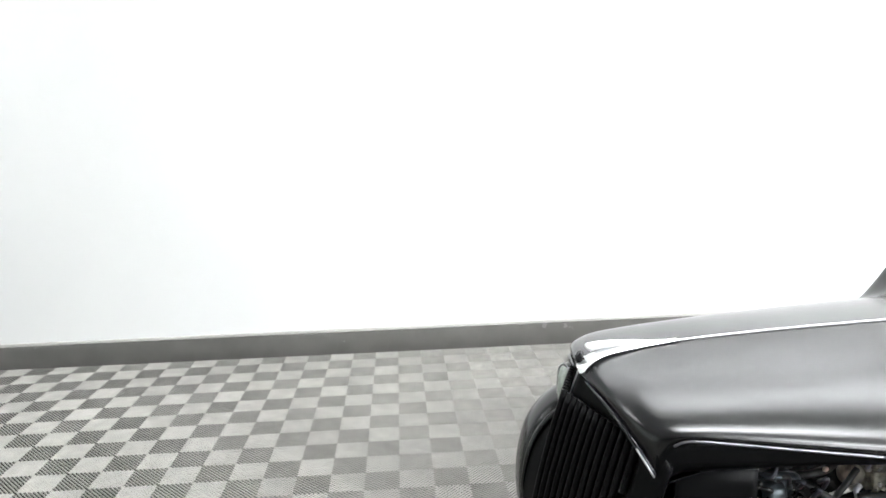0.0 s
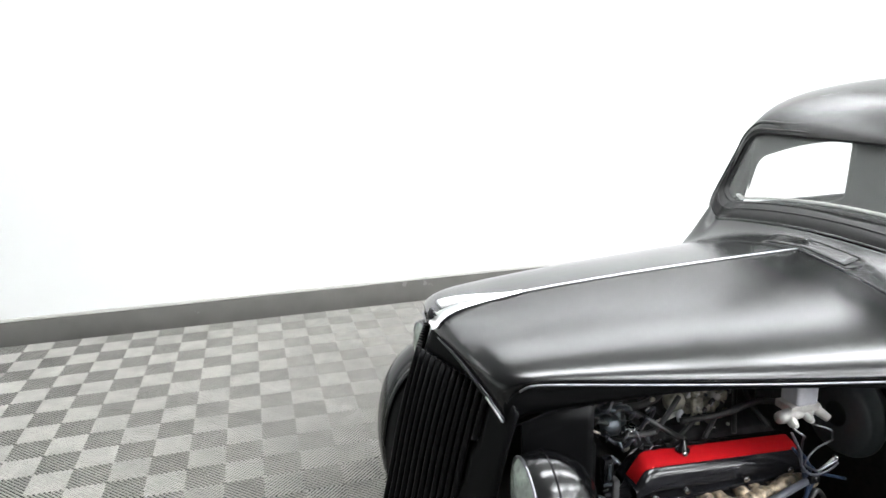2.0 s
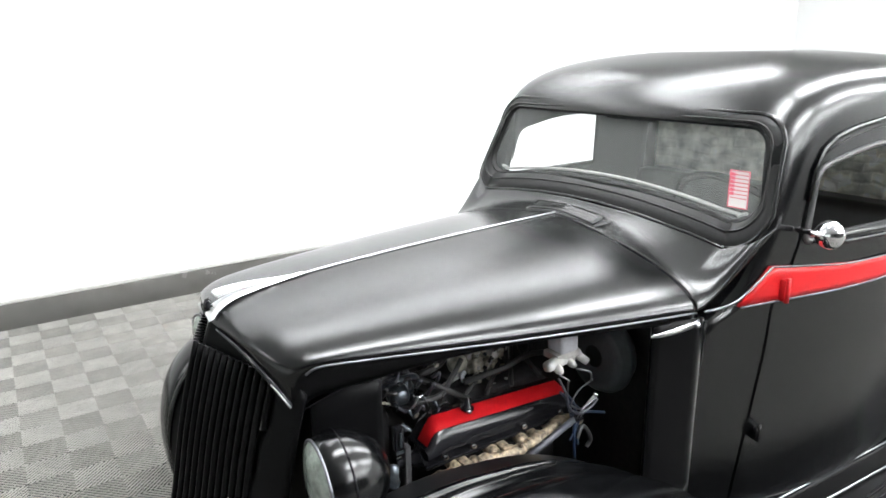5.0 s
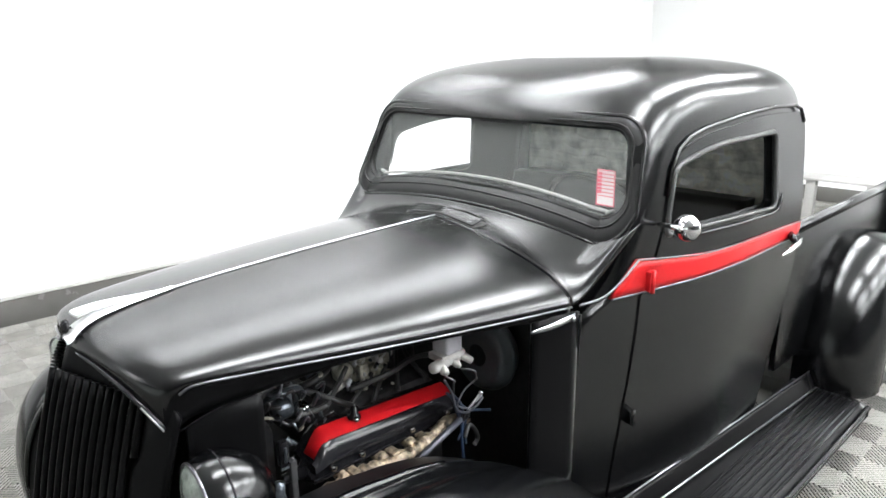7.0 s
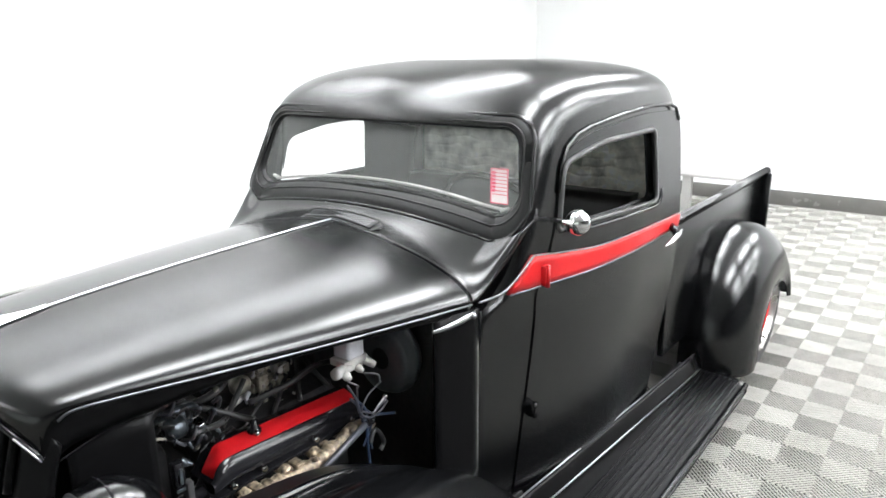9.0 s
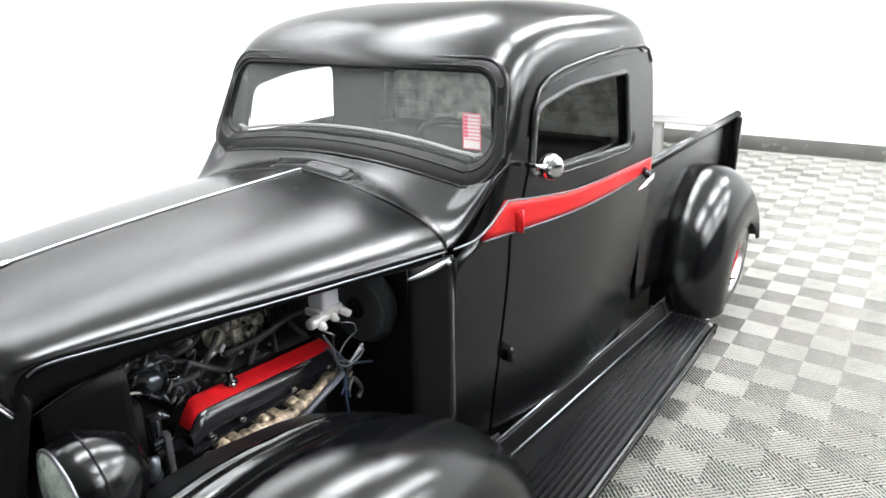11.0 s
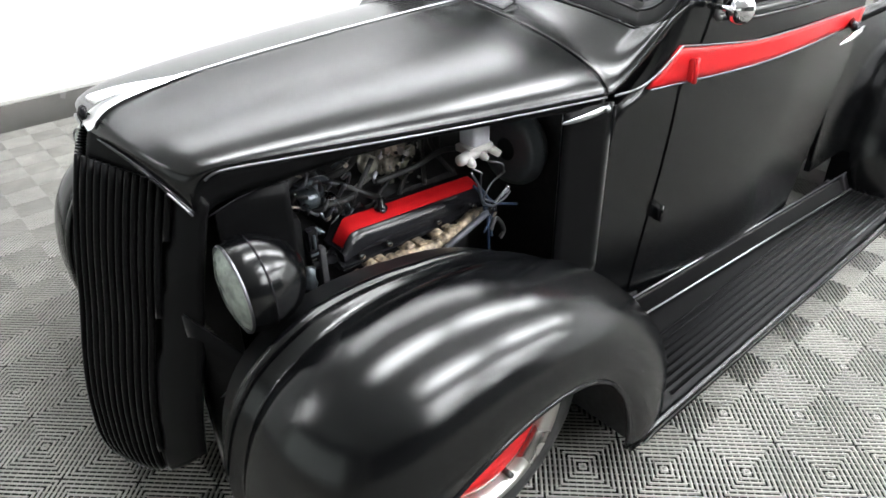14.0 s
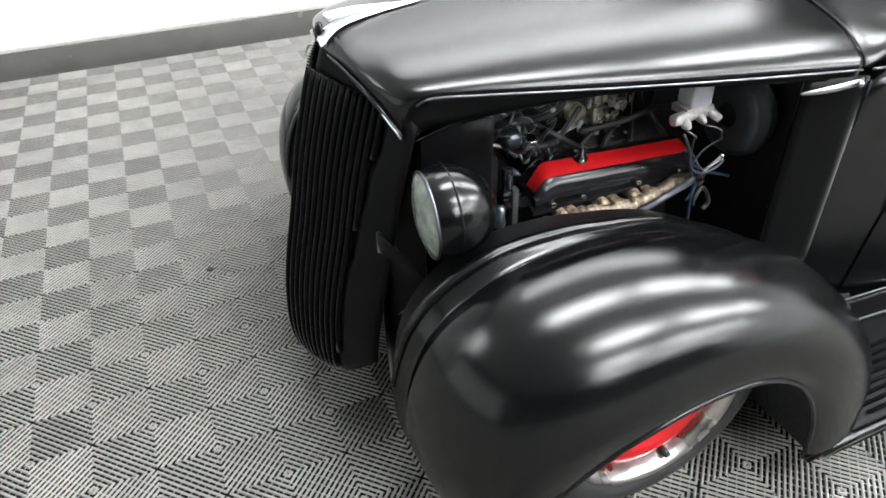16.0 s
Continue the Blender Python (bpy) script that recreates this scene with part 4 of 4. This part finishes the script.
# Wheels
def wheel(x, y, s):
    c = Vector((x, y, 0.30))
    ax = c + Vector((0, s, 0))
    w = part("wheel", lathe([(-0.09, 0.19), (-0.098, 0.235), (-0.09, 0.275), (-0.055, 0.297), (0.055, 0.297), (0.088, 0.278), (0.100, 0.24), (0.094, 0.212), (0.088, 0.206)], c, ax, 56), TYRE, truck, "low black tyre on red steel wheel with bright trim ring")
    part("rim", lathe([(0.086, 0.208), (0.096, 0.213), (0.100, 0.206), (0.092, 0.198), (0.080, 0.190), (0.072, 0.188), (0.068, 0.187), (0.060, 0.185)], c, ax, 56), STEEL, w, "bright silver trim ring")
    part("disc", lathe([(0.046, 0.190), (0.060, 0.184), (0.072, 0.172), (0.080, 0.142), (0.078, 0.120), (0.060, 0.098), (0.062, 0.07), (0.062, 0.0005)], c, ax, 48), RED_GLOSS, w, "red steel wheel centre")
    part("hub_cap", lathe([(0.055, 0.068), (0.085, 0.05), (0.095, 0.02), (0.096, 0.0005)], c, ax, 32), CHROME, w)
    part("valve", tube([c + Vector((0.055, s * 0.060, -0.172)), c + Vector((0.052, s * 0.095, -0.165))], 0.008, 8), RUBBER, w)


for x in (0.0, 2.66):
    for s in (-1, 1):
        wheel(x, s * (0.612 if x < 1 else 0.68), s)
part("axle", joined(tube([(0, -0.55, 0.28), (0, 0.55, 0.28)], 0.03, 8), tube([(2.66, -0.55, 0.3), (2.66, 0.55, 0.3)], 0.04, 8)), BLACK_DULL, truck)


# Headlamps
def headlamp(s):
    a, d = Vector((-0.388, s * 0.397, 0.729)), Vector((1, s * 0.09, 0.03)).normalized()
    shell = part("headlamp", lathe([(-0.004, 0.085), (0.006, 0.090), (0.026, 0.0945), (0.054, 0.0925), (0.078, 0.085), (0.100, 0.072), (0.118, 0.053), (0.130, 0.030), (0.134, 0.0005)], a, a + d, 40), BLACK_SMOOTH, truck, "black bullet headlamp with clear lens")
    part("bezel", tube([a - d * 0.004 + 0.0845 * (math.cos(t) * d.orthogonal().normalized() + math.sin(t) * d.cross(d.orthogonal().normalized())) for t in (2 * math.pi * k / 40 for k in range(40))], 0.0035, 8, closed=True), TRIM_DULL, shell)
    part("lens", lathe([(-0.004, 0.083), (-0.012, 0.072), (-0.019, 0.049), (-0.023, 0.022), (-0.024, 0.0005)], a, a + d, 36), LENS, shell, "frosted pale glass lens")
    part("crease", tube([a + d * 0.040 + (0.0943) * (math.cos(t) * d.orthogonal().normalized() + math.sin(t) * d.cross(d.orthogonal().normalized())) for t in (2 * math.pi * k / 40 for k in range(40))], 0.0022, 6, closed=True), BLACK_GLOSS, shell)
    part("stalk", tube([a + d * 0.09 + Vector((0, 0, -0.06)), (-0.27, s * 0.34, 0.55)], 0.022, 10), BLACK, shell)


for s in (-1, 1):
    headlamp(s)

# Engine: near-side parts in room coordinates
engine = part("engine", joined(box(-0.08, 0.44, -0.22, 0.10, 0.33, 0.60, 0.03), box(-0.15, -0.08, -0.18, 0.06, 0.33, 0.66, 0.03)), BLACK_DULL, truck, "V8 engine with red valve cover in the open bay")
engine.location.y = -MID


def cover_section(x):
    """The valve cover's outline in (y, z) at x: lower at its rounded ends."""
    end = max(0.0, (-0.030 - x) / 0.05, (x - 0.352) / 0.02)
    drop, dz = 0.052 * min(1.0, end) ** 1.3, -0.062 * (x - 0.16)
    top = [(-0.258, 0.600), (-0.260, 0.650), (-0.266, 0.662), (-0.274, 0.6665), (-0.290, 0.662), (-0.308, 0.657), (-0.322, 0.652), (-0.332, 0.645), (-0.342, 0.632), (-0.349, 0.615), (-0.351, 0.600)]
    return [(x, y, min(z, 0.670 - drop) - (drop * 0.25) + dz + 0.002) for y, z in top]


stations = [-0.085, -0.076, -0.066, -0.055, -0.044, -0.034, -0.02, 0.06, 0.16, 0.26, 0.345, 0.356, 0.366, 0.374]
secs = [cover_section(x) for x in stations]
nsec = len(secs[0])
cover = part("valve_cover", mesh_of([p for s in secs for p in s], [(i * nsec + k, i * nsec + k + 1, (i + 1) * nsec + k + 1, (i + 1) * nsec + k) for i in range(len(secs) - 1) for k in range(nsec - 1)] + [tuple(range(nsec)), tuple((len(secs) - 1) * nsec + k for k in range(nsec))]), BLACK_GLOSS, engine, "gloss black valve cover with red band", angle=50)
band = [[(x, y, z + 0.0022) for x, y, z in s[4:8]] for s in secs[1:-2]]
lower = [(x - 0.004, y, z) for (x, y, z), z2 in zip([(p[0], p[1], p[2] - 0.030) for p in band[0]], range(4))]
band = [lower] + band
part("red_band", mesh_of([p for s in band for p in s], [(i * 4 + k, i * 4 + k + 1, (i + 1) * 4 + k + 1, (i + 1) * 4 + k) for i in range(len(band) - 1) for k in range(3)]), RED, cover)
part("flange", joined(box(-0.10, 0.385, -0.366, -0.245, 0.590, 0.602, 0.004)), BLACK_GLOSS, cover)
part("breather_knob", lathe([(0, 0.012), (0.005, 0.017), (0.012, 0.017), (0.016, 0.010), (0.034, 0.009), (0.036, 0.0005)], (0.058, -0.302, 0.664), (0.064, -0.30, 0.72), 16), BLACK_GLOSS, cover)
part("knob_bolt", lathe([(0, 0.007), (0.008, 0.007), (0.009, 0.0005)], (0.052, -0.318, 0.672), (0.045, -0.36, 0.70), 8), CHROME, cover)
for x in (-0.045, 0.035, 0.19, 0.31):
    part("bolt", lathe([(0, 0.009), (0.008, 0.009), (0.012, 0.006), (0.014, 0.0005)], (x, -0.357, 0.604), (x, -0.40, 0.64), 10), CHROME, cover)
man = spline([(-0.085, -0.372, 0.560), (-0.03, -0.388, 0.578), (0.05, -0.396, 0.580), (0.118, -0.398, 0.574), (0.18, -0.398, 0.580), (0.235, -0.394, 0.590), (0.30, -0.388, 0.598), (0.355, -0.378, 0.585)])
rng = random.Random(11)
knots = [(man(k / 60), 0.0165 + 0.0035 * math.sin(k * 0.55) + 0.0022 * math.sin(k * 1.9 + 1) + rng.uniform(-0.0012, 0.0012)) for k in range(61)]
part("exhaust_manifold", joined(tube([p for p, _ in knots], [r for _, r in knots], 12),
     *[tube([(x, -0.388, 0.582), (x + 0.005, -0.36, 0.580), (x + 0.01, -0.33, 0.578)], 0.016, 8) for x in (-0.03, 0.08, 0.17, 0.27)],
     *[box(x - 0.012, x + 0.012, -0.405, -0.37, 0.592, 0.600, 0.003) for x in (-0.01, 0.105, 0.20)]), RUST, engine, "heat-stained exhaust manifold")
for x, z in ((0.02, 0.600), (0.145, 0.596), (0.265, 0.612)):
    part("manifold_bolt", lathe([(0, 0.006), (0.006, 0.006), (0.007, 0.0005)], (x, -0.404, z - 0.006), (x, -0.46, z + 0.03), 8), RUST, engine)
part("steering_shaft", tube([(0.08, -0.425, 0.545), (0.217, -0.422, 0.588), (0.315, -0.42, 0.620)], 0.0085, 12), HOSE, engine)
part("shaft_joint", joined(box(0.300, 0.330, -0.432, -0.408, 0.612, 0.634, 0.004), tube([(0.315, -0.435, 0.624), (0.315, -0.405, 0.622)], 0.006, 8)), BLACK_GLOSS, engine)
part("column_rod", tube([(0.325, -0.42, 0.630), (0.372, -0.42, 0.660)], 0.0035, 8), ALLOY, engine)
part("rod_knob", lathe([(0, 0.0005), (0.001, 0.006), (0.006, 0.008), (0.012, 0.006), (0.013, 0.0005)], (0.370, -0.42, 0.658), (0.39, -0.42, 0.672), 10), CHROME, engine)
# carburettor and intake
carb = part("carburettor", joined(box(0.145, 0.245, -0.19, -0.05, 0.690, 0.716, 0.003), box(0.150, 0.238, -0.180, -0.06, 0.718, 0.752, 0.004), box(0.160, 0.235, -0.172, -0.06, 0.754, 0.775, 0.003), box(0.150, 0.178, -0.208, -0.18, 0.700, 0.740, 0.003), box(0.212, 0.24, -0.205, -0.175, 0.672, 0.712, 0.003)), DIRTY, engine, "weathered alloy carburettor")
rng = random.Random(5)
for k in range(26):
    x, z = rng.uniform(0.115, 0.262), rng.uniform(0.662, 0.770)
    y, r = -0.195 - rng.uniform(0.0, 0.028), rng.uniform(0.003, 0.009)
    dx, dz = rng.uniform(-1, 1), rng.uniform(-1, 1)
    if k % 3 == 0:
        part("screw", lathe([(0, r), (0.006, r), (0.008, r * 0.6), (0.008, 0.0005)], (x, y, z), (x + 0.2 * dx, y - 1, z + 0.3 * dz), 8), rng.choice([ALLOY, DIRTY, TEAL]), carb)
    elif k % 3 == 1:
        part("lever", tube([(x, y, z), (x + 0.016 * dx, y - 0.004, z + 0.010 * dz), (x + 0.030 * dx, y - 0.002, z + 0.022 * dz)], 0.0022, 6), rng.choice([ALLOY, DIRTY, PLASTIC_W]), carb)
    else:
        part("lug", box(x - r, x + r, y, y + 0.02, z - r * 1.4, z + r * 1.4, 0.0015), rng.choice([DIRTY, DIRTY, ALLOY]), carb)
part("throttle_rod", tube([(0.049, -0.20, 0.685), (0.085, -0.20, 0.697), (0.118, -0.20, 0.706)], 0.006, 6), ALLOY, engine)
part("throttle_lever", tube([(0.118, -0.21, 0.715), (0.105, -0.215, 0.708), (0.108, -0.215, 0.694), (0.122, -0.21, 0.690)], 0.006, 6), PLASTIC_W, engine)
part("linkage_clip", tube([(0.172, -0.215, 0.650), (0.212, -0.215, 0.656), (0.211, -0.215, 0.645), (0.171, -0.215, 0.640)], 0.003, 6, closed=True), ALLOY, engine)
part("choke_housing", lathe([(0, 0.02), (0.012, 0.026), (0.03, 0.026), (0.036, 0.018), (0.037, 0.0005)], (0.115, -0.16, 0.725), (0.115, -0.26, 0.73), 16), DIRTY, engine)
part("intake", joined(box(-0.04, 0.38, -0.24, 0.12, 0.58, 0.66, 0.03), box(0.08, 0.28, -0.18, 0.05, 0.65, 0.692, 0.015)), BLACK_DULL, engine)
part("air_filter_base", lathe([(0, 0.03), (0.01, 0.085), (0.03, 0.09), (0.035, 0.08)], (0.195, -0.10, 0.79), (0.195, -0.10, 1.0), 28), BLACK_DULL, engine)
distributor = part("distributor", tube([(0.40, -0.06, 0.60), (0.40, -0.06, 0.76)], 0.045, 14), RUBBER, engine)
for a in (0.2, 1.9, 3.4, 5.0):
    part("plug_wire", tube([spline([(0.40 + 0.03 * math.cos(a), -0.06 + 0.03 * math.sin(a), 0.755), (0.36 + 0.05 * math.cos(a), -0.10, 0.78), (0.28 + 0.04 * math.cos(a), -0.18, 0.73), (0.20 + 0.14 * math.cos(a), -0.25, 0.655)])(k / 16) for k in range(17)], 0.006, 6), RUBBER, distributor)
# accessories at the front of the bay
part("alternator", lathe([(0, 0.010), (0.004, 0.020), (0.012, 0.026), (0.040, 0.026), (0.048, 0.020), (0.052, 0.0005)], (-0.13, -0.25, 0.735), (0.0, -0.255, 0.742), 22), TEAL, engine)
part("thermostat_housing", lathe([(0, 0.034), (0.03, 0.034), (0.04, 0.024), (0.07, 0.022), (0.075, 0.0005)], (-0.07, -0.20, 0.70), (-0.075, -0.22, 0.80), 16), TEAL, engine)
part("pump_cap", lathe([(0, 0.018), (0.01, 0.022), (0.022, 0.020), (0.028, 0.010), (0.03, 0.0005)], (-0.045, -0.235, 0.705), (-0.055, -0.27, 0.725), 16), CHROME, engine)
part("adjuster_bracket", tube([spline([(-0.15, -0.25, 0.77), (-0.11, -0.27, 0.785), (-0.06, -0.26, 0.775), (-0.03, -0.23, 0.74)])(k / 12) for k in range(13)], 0.009, 6, flat=0.4), TEAL, engine)
part("pulley", lathe([(0, 0.05), (0.006, 0.062), (0.012, 0.052), (0.018, 0.062), (0.024, 0.05)], (-0.18, -0.22, 0.69), (0.0, -0.22, 0.69), 28), RUBBER, engine)
part("upper_hose", tube([spline([(-0.07, -0.21, 0.775), (-0.09, -0.23, 0.80), (-0.14, -0.25, 0.80), (-0.20, -0.26, 0.77)])(k / 14) for k in range(15)], 0.016, 10), RUBBER, engine)
part("breather_hose", tube([spline([(0.064, -0.30, 0.695), (0.04, -0.27, 0.705), (-0.01, -0.24, 0.735), (-0.05, -0.22, 0.756), (-0.11, -0.20, 0.79)])(k / 18) for k in range(19)], 0.008, 8), RUBBER, engine)
part("heater_hose", tube([spline([(-0.06, -0.19, 0.74), (0.0, -0.22, 0.755), (0.06, -0.20, 0.765), (0.12, -0.12, 0.77)])(k / 18) for k in range(19)], 0.009, 8), RUBBER, engine)
part("relay", box(-0.192, -0.170, -0.395, -0.375, 0.690, 0.745, 0.003), BLACK_GLOSS, engine)
part("relay_clip", joined(box(-0.194, -0.168, -0.400, -0.396, 0.686, 0.692, 0.001), box(-0.184, -0.178, -0.400, -0.396, 0.700, 0.735, 0.001)), TEAL, engine)
part("fitting", lathe([(0, 0.014), (0.008, 0.016), (0.02, 0.012), (0.045, 0.012), (0.05, 0.0005)], (-0.205, -0.40, 0.618), (-0.20, -0.40, 0.70), 10), TEAL, engine)
part("horn", lathe([(0, 0.012), (0.03, 0.014), (0.045, 0.022), (0.05, 0.030)], (-0.185, -0.385, 0.655), (-0.10, -0.40, 0.66), 14), BLACK_GLOSS, engine)
rng = random.Random(23)
for k in range(30):
    x, z, y = rng.uniform(-0.165, -0.005), rng.uniform(0.668, 0.812), -0.262 - rng.uniform(0.0, 0.03)
    dx, dz, r = rng.uniform(-1, 1), rng.uniform(-1, 1), rng.uniform(0.003, 0.008)
    paint = rng.choice([TEAL, TEAL, BLACK_GLOSS, RUBBER, DIRTY])
    if k % 3 == 0:
        part("fitting", lathe([(0, r), (0.008, r), (0.010, r * 0.6), (0.016, r * 0.6), (0.017, 0.0005)], (x, y, z), (x + dx, y - 0.8, z + dz), 8), paint, engine)
    elif k % 3 == 1:
        part("bracket", tube([(x, y, z), (x + 0.02 * dx, y - 0.006, z + 0.012), (x + 0.04 * dx, y, z + 0.03 * dz)], 0.0035, 6, flat=0.5), paint, engine)
    else:
        part("hose", tube([spline([(x, y, z), (x + 0.03 * dx, y - 0.012, z + 0.02 * dz), (x + 0.05 * dx, y + 0.01, z - 0.02)])(j / 8) for j in range(9)], 0.0045, 6), rng.choice([RUBBER, HOSE]), engine)
# brakes
near_side(part("brake_booster", lathe([(0.020, 0.03), (0.018, 0.070), (0.020, 0.090), (0.026, 0.097), (0.040, 0.100), (0.044, 0.106), (0.056, 0.106), (0.060, 0.100), (0.085, 0.09), (0.11, 0.06)], (0.415, -0.35, 0.725), (0.60, -0.35, 0.725), 44), DRUM, truck, "round black brake booster"))
mc = near_side(part("master_cylinder", joined(tube([(0.214, -0.41, 0.780), (0.222, -0.41, 0.780), (0.28, -0.395, 0.777), (0.345, -0.378, 0.770)], [0.012, 0.014, 0.015, 0.015], 14), box(0.250, 0.325, -0.410, -0.358, 0.780, 0.798, 0.003), lathe([(0, 0.011), (0.018, 0.011), (0.0181, 0.008), (0.026, 0.008), (0.027, 0.0005)], (0.245, -0.41, 0.774), (0.235, -0.46, 0.763), 8), lathe([(0, 0.010), (0.018, 0.010), (0.0181, 0.007), (0.026, 0.007), (0.027, 0.0005)], (0.295, -0.40, 0.772), (0.29, -0.45, 0.763), 8), tube([(0.315, -0.38, 0.785), (0.338, -0.40, 0.768), (0.350, -0.412, 0.757)], [0.010, 0.011, 0.009], 8)), ALLOY, truck, "cast alloy brake master cylinder"))
near_side(part("reservoir", box(0.262, 0.318, -0.412, -0.357, 0.796, 0.872, 0.008, 3), PLASTIC_W, mc, "white plastic fluid reservoir"))
for pts, r, m in (([(0.228, -0.44, 0.768), (0.245, -0.455, 0.755), (0.258, -0.44, 0.738), (0.268, -0.43, 0.70), (0.272, -0.43, 0.668), (0.29, -0.42, 0.640)], 0.0024, TRIM_DULL), ([(0.292, -0.43, 0.762), (0.318, -0.45, 0.755), (0.325, -0.45, 0.735), (0.335, -0.44, 0.722), (0.305, -0.43, 0.700), (0.280, -0.43, 0.672), (0.285, -0.42, 0.645)], 0.0024, TRIM_DULL),
                  ([(0.245, -0.42, 0.745), (0.262, -0.43, 0.705), (0.275, -0.43, 0.66), (0.31, -0.43, 0.635), (0.35, -0.43, 0.640), (0.372, -0.43, 0.655)], 0.0032, HOSE), ([(0.280, -0.43, 0.665), (0.315, -0.43, 0.645), (0.345, -0.43, 0.652), (0.368, -0.43, 0.662)], 0.0026, TRIM_DULL),
                  ([(0.262, -0.41, 0.70), (0.288, -0.415, 0.665), (0.298, -0.415, 0.62), (0.318, -0.41, 0.585), (0.33, -0.41, 0.53)], 0.0035, BLUE), ([(0.30, -0.41, 0.66), (0.325, -0.42, 0.632), (0.318, -0.42, 0.60), (0.29, -0.42, 0.56)], 0.003, BLUE), ([(0.272, -0.42, 0.695), (0.300, -0.42, 0.66), (0.308, -0.42, 0.62), (0.304, -0.42, 0.58), (0.31, -0.42, 0.50)], 0.0042, BLUE), ([(0.29, -0.42, 0.63), (0.33, -0.42, 0.628), (0.37, -0.42, 0.615), (0.41, -0.42, 0.60)], 0.004, BLUE),
                  ([(0.31, -0.425, 0.56), (0.33, -0.42, 0.585), (0.35, -0.42, 0.57), (0.364, -0.42, 0.537), (0.35, -0.42, 0.52)], 0.006, RUBBER), 
                  ([(0.10, -0.23, 0.70), (0.20, -0.26, 0.72), (0.30, -0.25, 0.73), (0.42, -0.24, 0.70)], 0.008, RUBBER), ([(-0.08, -0.28, 0.72), (0.0, -0.27, 0.71), (0.05, -0.24, 0.72), (0.10, -0.22, 0.76)], 0.007, RUBBER)):
    part("hose" if r > 0.006 else "brake_line", tube([spline(pts)(k / 24) for k in range(25)], r, 8), m, engine)

# ---------------------------------------------------------------- low stand by the end wall
bench = thing("low_stand", "low pale grey metal stand on the tiled floor", "stand")
part("top_rail", box(5.95, 6.30, 0.10, 0.84, 0.352, 0.375, 0.004), STAND, bench)
for y in (0.14, 0.645):
    part("post", box(5.98, 6.06, y, y + 0.085, 0.0, 0.351, 0.006), STAND, bench)

crumb = thing("debris", "small dark crumb lying on the floor tiles", "debris", loc=(-0.808, 0.60, 0.0))
part("crumb", lathe([(0, 0.0005), (0.0, 0.010), (0.003, 0.013), (0.007, 0.009), (0.009, 0.0005)], (0, 0, 0.0), (0, 0, 1), 9), BLACK_DULL, crumb)

# ---------------------------------------------------------------- floor tiles
CELL = 0.15


def tile_mesh():
    """One 30 cm tile: four squares of slanting ribs that ring its middle."""
    verts, faces = [], []
    n, h = 8, 0.0044
    c = CELL
    for sx in (-1, 1):
        for sy in (-1, 1):
            for k in range(2 * n):

                def cut(d):
                    d = min(d, 2.0)
                    return ((d, 0.0), (0.0, d)) if d <= 1 else ((1.0, d - 1), (d - 1, 1.0))

                base = len(verts)
                for z, half in ((0.0, 0.100), (-h, 0.265)):     # narrow top, sloping flanks
                    (a0, b0), (a1, b1) = cut((k + 0.5 - half) / n), cut((k + 0.5 + half) / n)
                    verts += [(sx * (u * 0.999 + 0.0005) * c, sy * (v * 0.999 + 0.0005) * c, z) for u, v in (a0, a1, b1, b0)]
                b = base
                faces += [(b, b + 1, b + 2, b + 3), (b, b + 3, b + 7, b + 4), (b + 1, b + 5, b + 6, b + 2)]
            for k in range(-4, 5):           # low cross bars that tie the ribs together
                w0, w1 = k / 5 - 0.011, k / 5 + 0.011
                ends = []
                for w in (w0, w1):
                    ends.append(((w, 0.0), (1.0, 1 - w)) if w >= 0 else ((0.0, -w), (1 + w, 1.0)))
                base = len(verts)
                verts += [(sx * u * c, sy * v * c, -0.0033) for u, v in (ends[0][0], ends[1][0], ends[1][1], ends[0][1])]
                faces.append((base, base + 1, base + 2, base + 3))
    me = bpy.data.meshes.new("tile")
    me.from_pydata(verts, [], faces)
    bm = bmesh.new()
    bm.from_mesh(me)
    for f in bm.faces:                       # tops face up, flanks face away from the rib
        if abs(f.normal.z) > 0.5 and f.normal.z < 0:
            f.normal_flip()
    bm.to_mesh(me)
    bm.free()
    me.materials.append(TILE)
    return me


TILE_ME = tile_mesh()
near, rest = [], []
for i in range(-22, 31):
    for j in range(-30, 13):
        x, y = (2 * i - 5) * CELL, (2 * j - 0.3) * CELL
        if not (WEST + 0.15 < x < EAST + 0.04 and SOUTH + 0.15 < y < NORTH + 0.04):
            continue
        under = 0.2 < x < 2.9 and -0.3 < y < 0.6
        (near if (-1.6 < x < 3.4 and -1.9 < y < 1.6 and not under) else rest).append((x, y))
near.sort(key=lambda p: (p[0] - 0.3) ** 2 + (p[1] + 0.4) ** 2)
near, rest = near[:300], rest + near[300:]
for x, y in near:
    t = new("tile", TILE_ME)
    t.parent = floor
    t.location = (x, y, 0)
base_v = np.array([v.co[:] for v in TILE_ME.vertices])
base_f = np.array([p.vertices[:] for p in TILE_ME.polygons])
if rest:
    vs = np.concatenate([base_v + (x, y, 0) for x, y in rest])
    fs = np.concatenate([base_f + k * len(base_v) for k in range(len(rest))])
    me = bpy.data.meshes.new("far_tiles")
    me.from_pydata(vs.tolist(), [], fs.tolist())
    me.materials.append(TILE)
    tagged(part("far_tiles", me, TILE, floor), "grey ribbed floor tiles further off", "", "", "stuff")
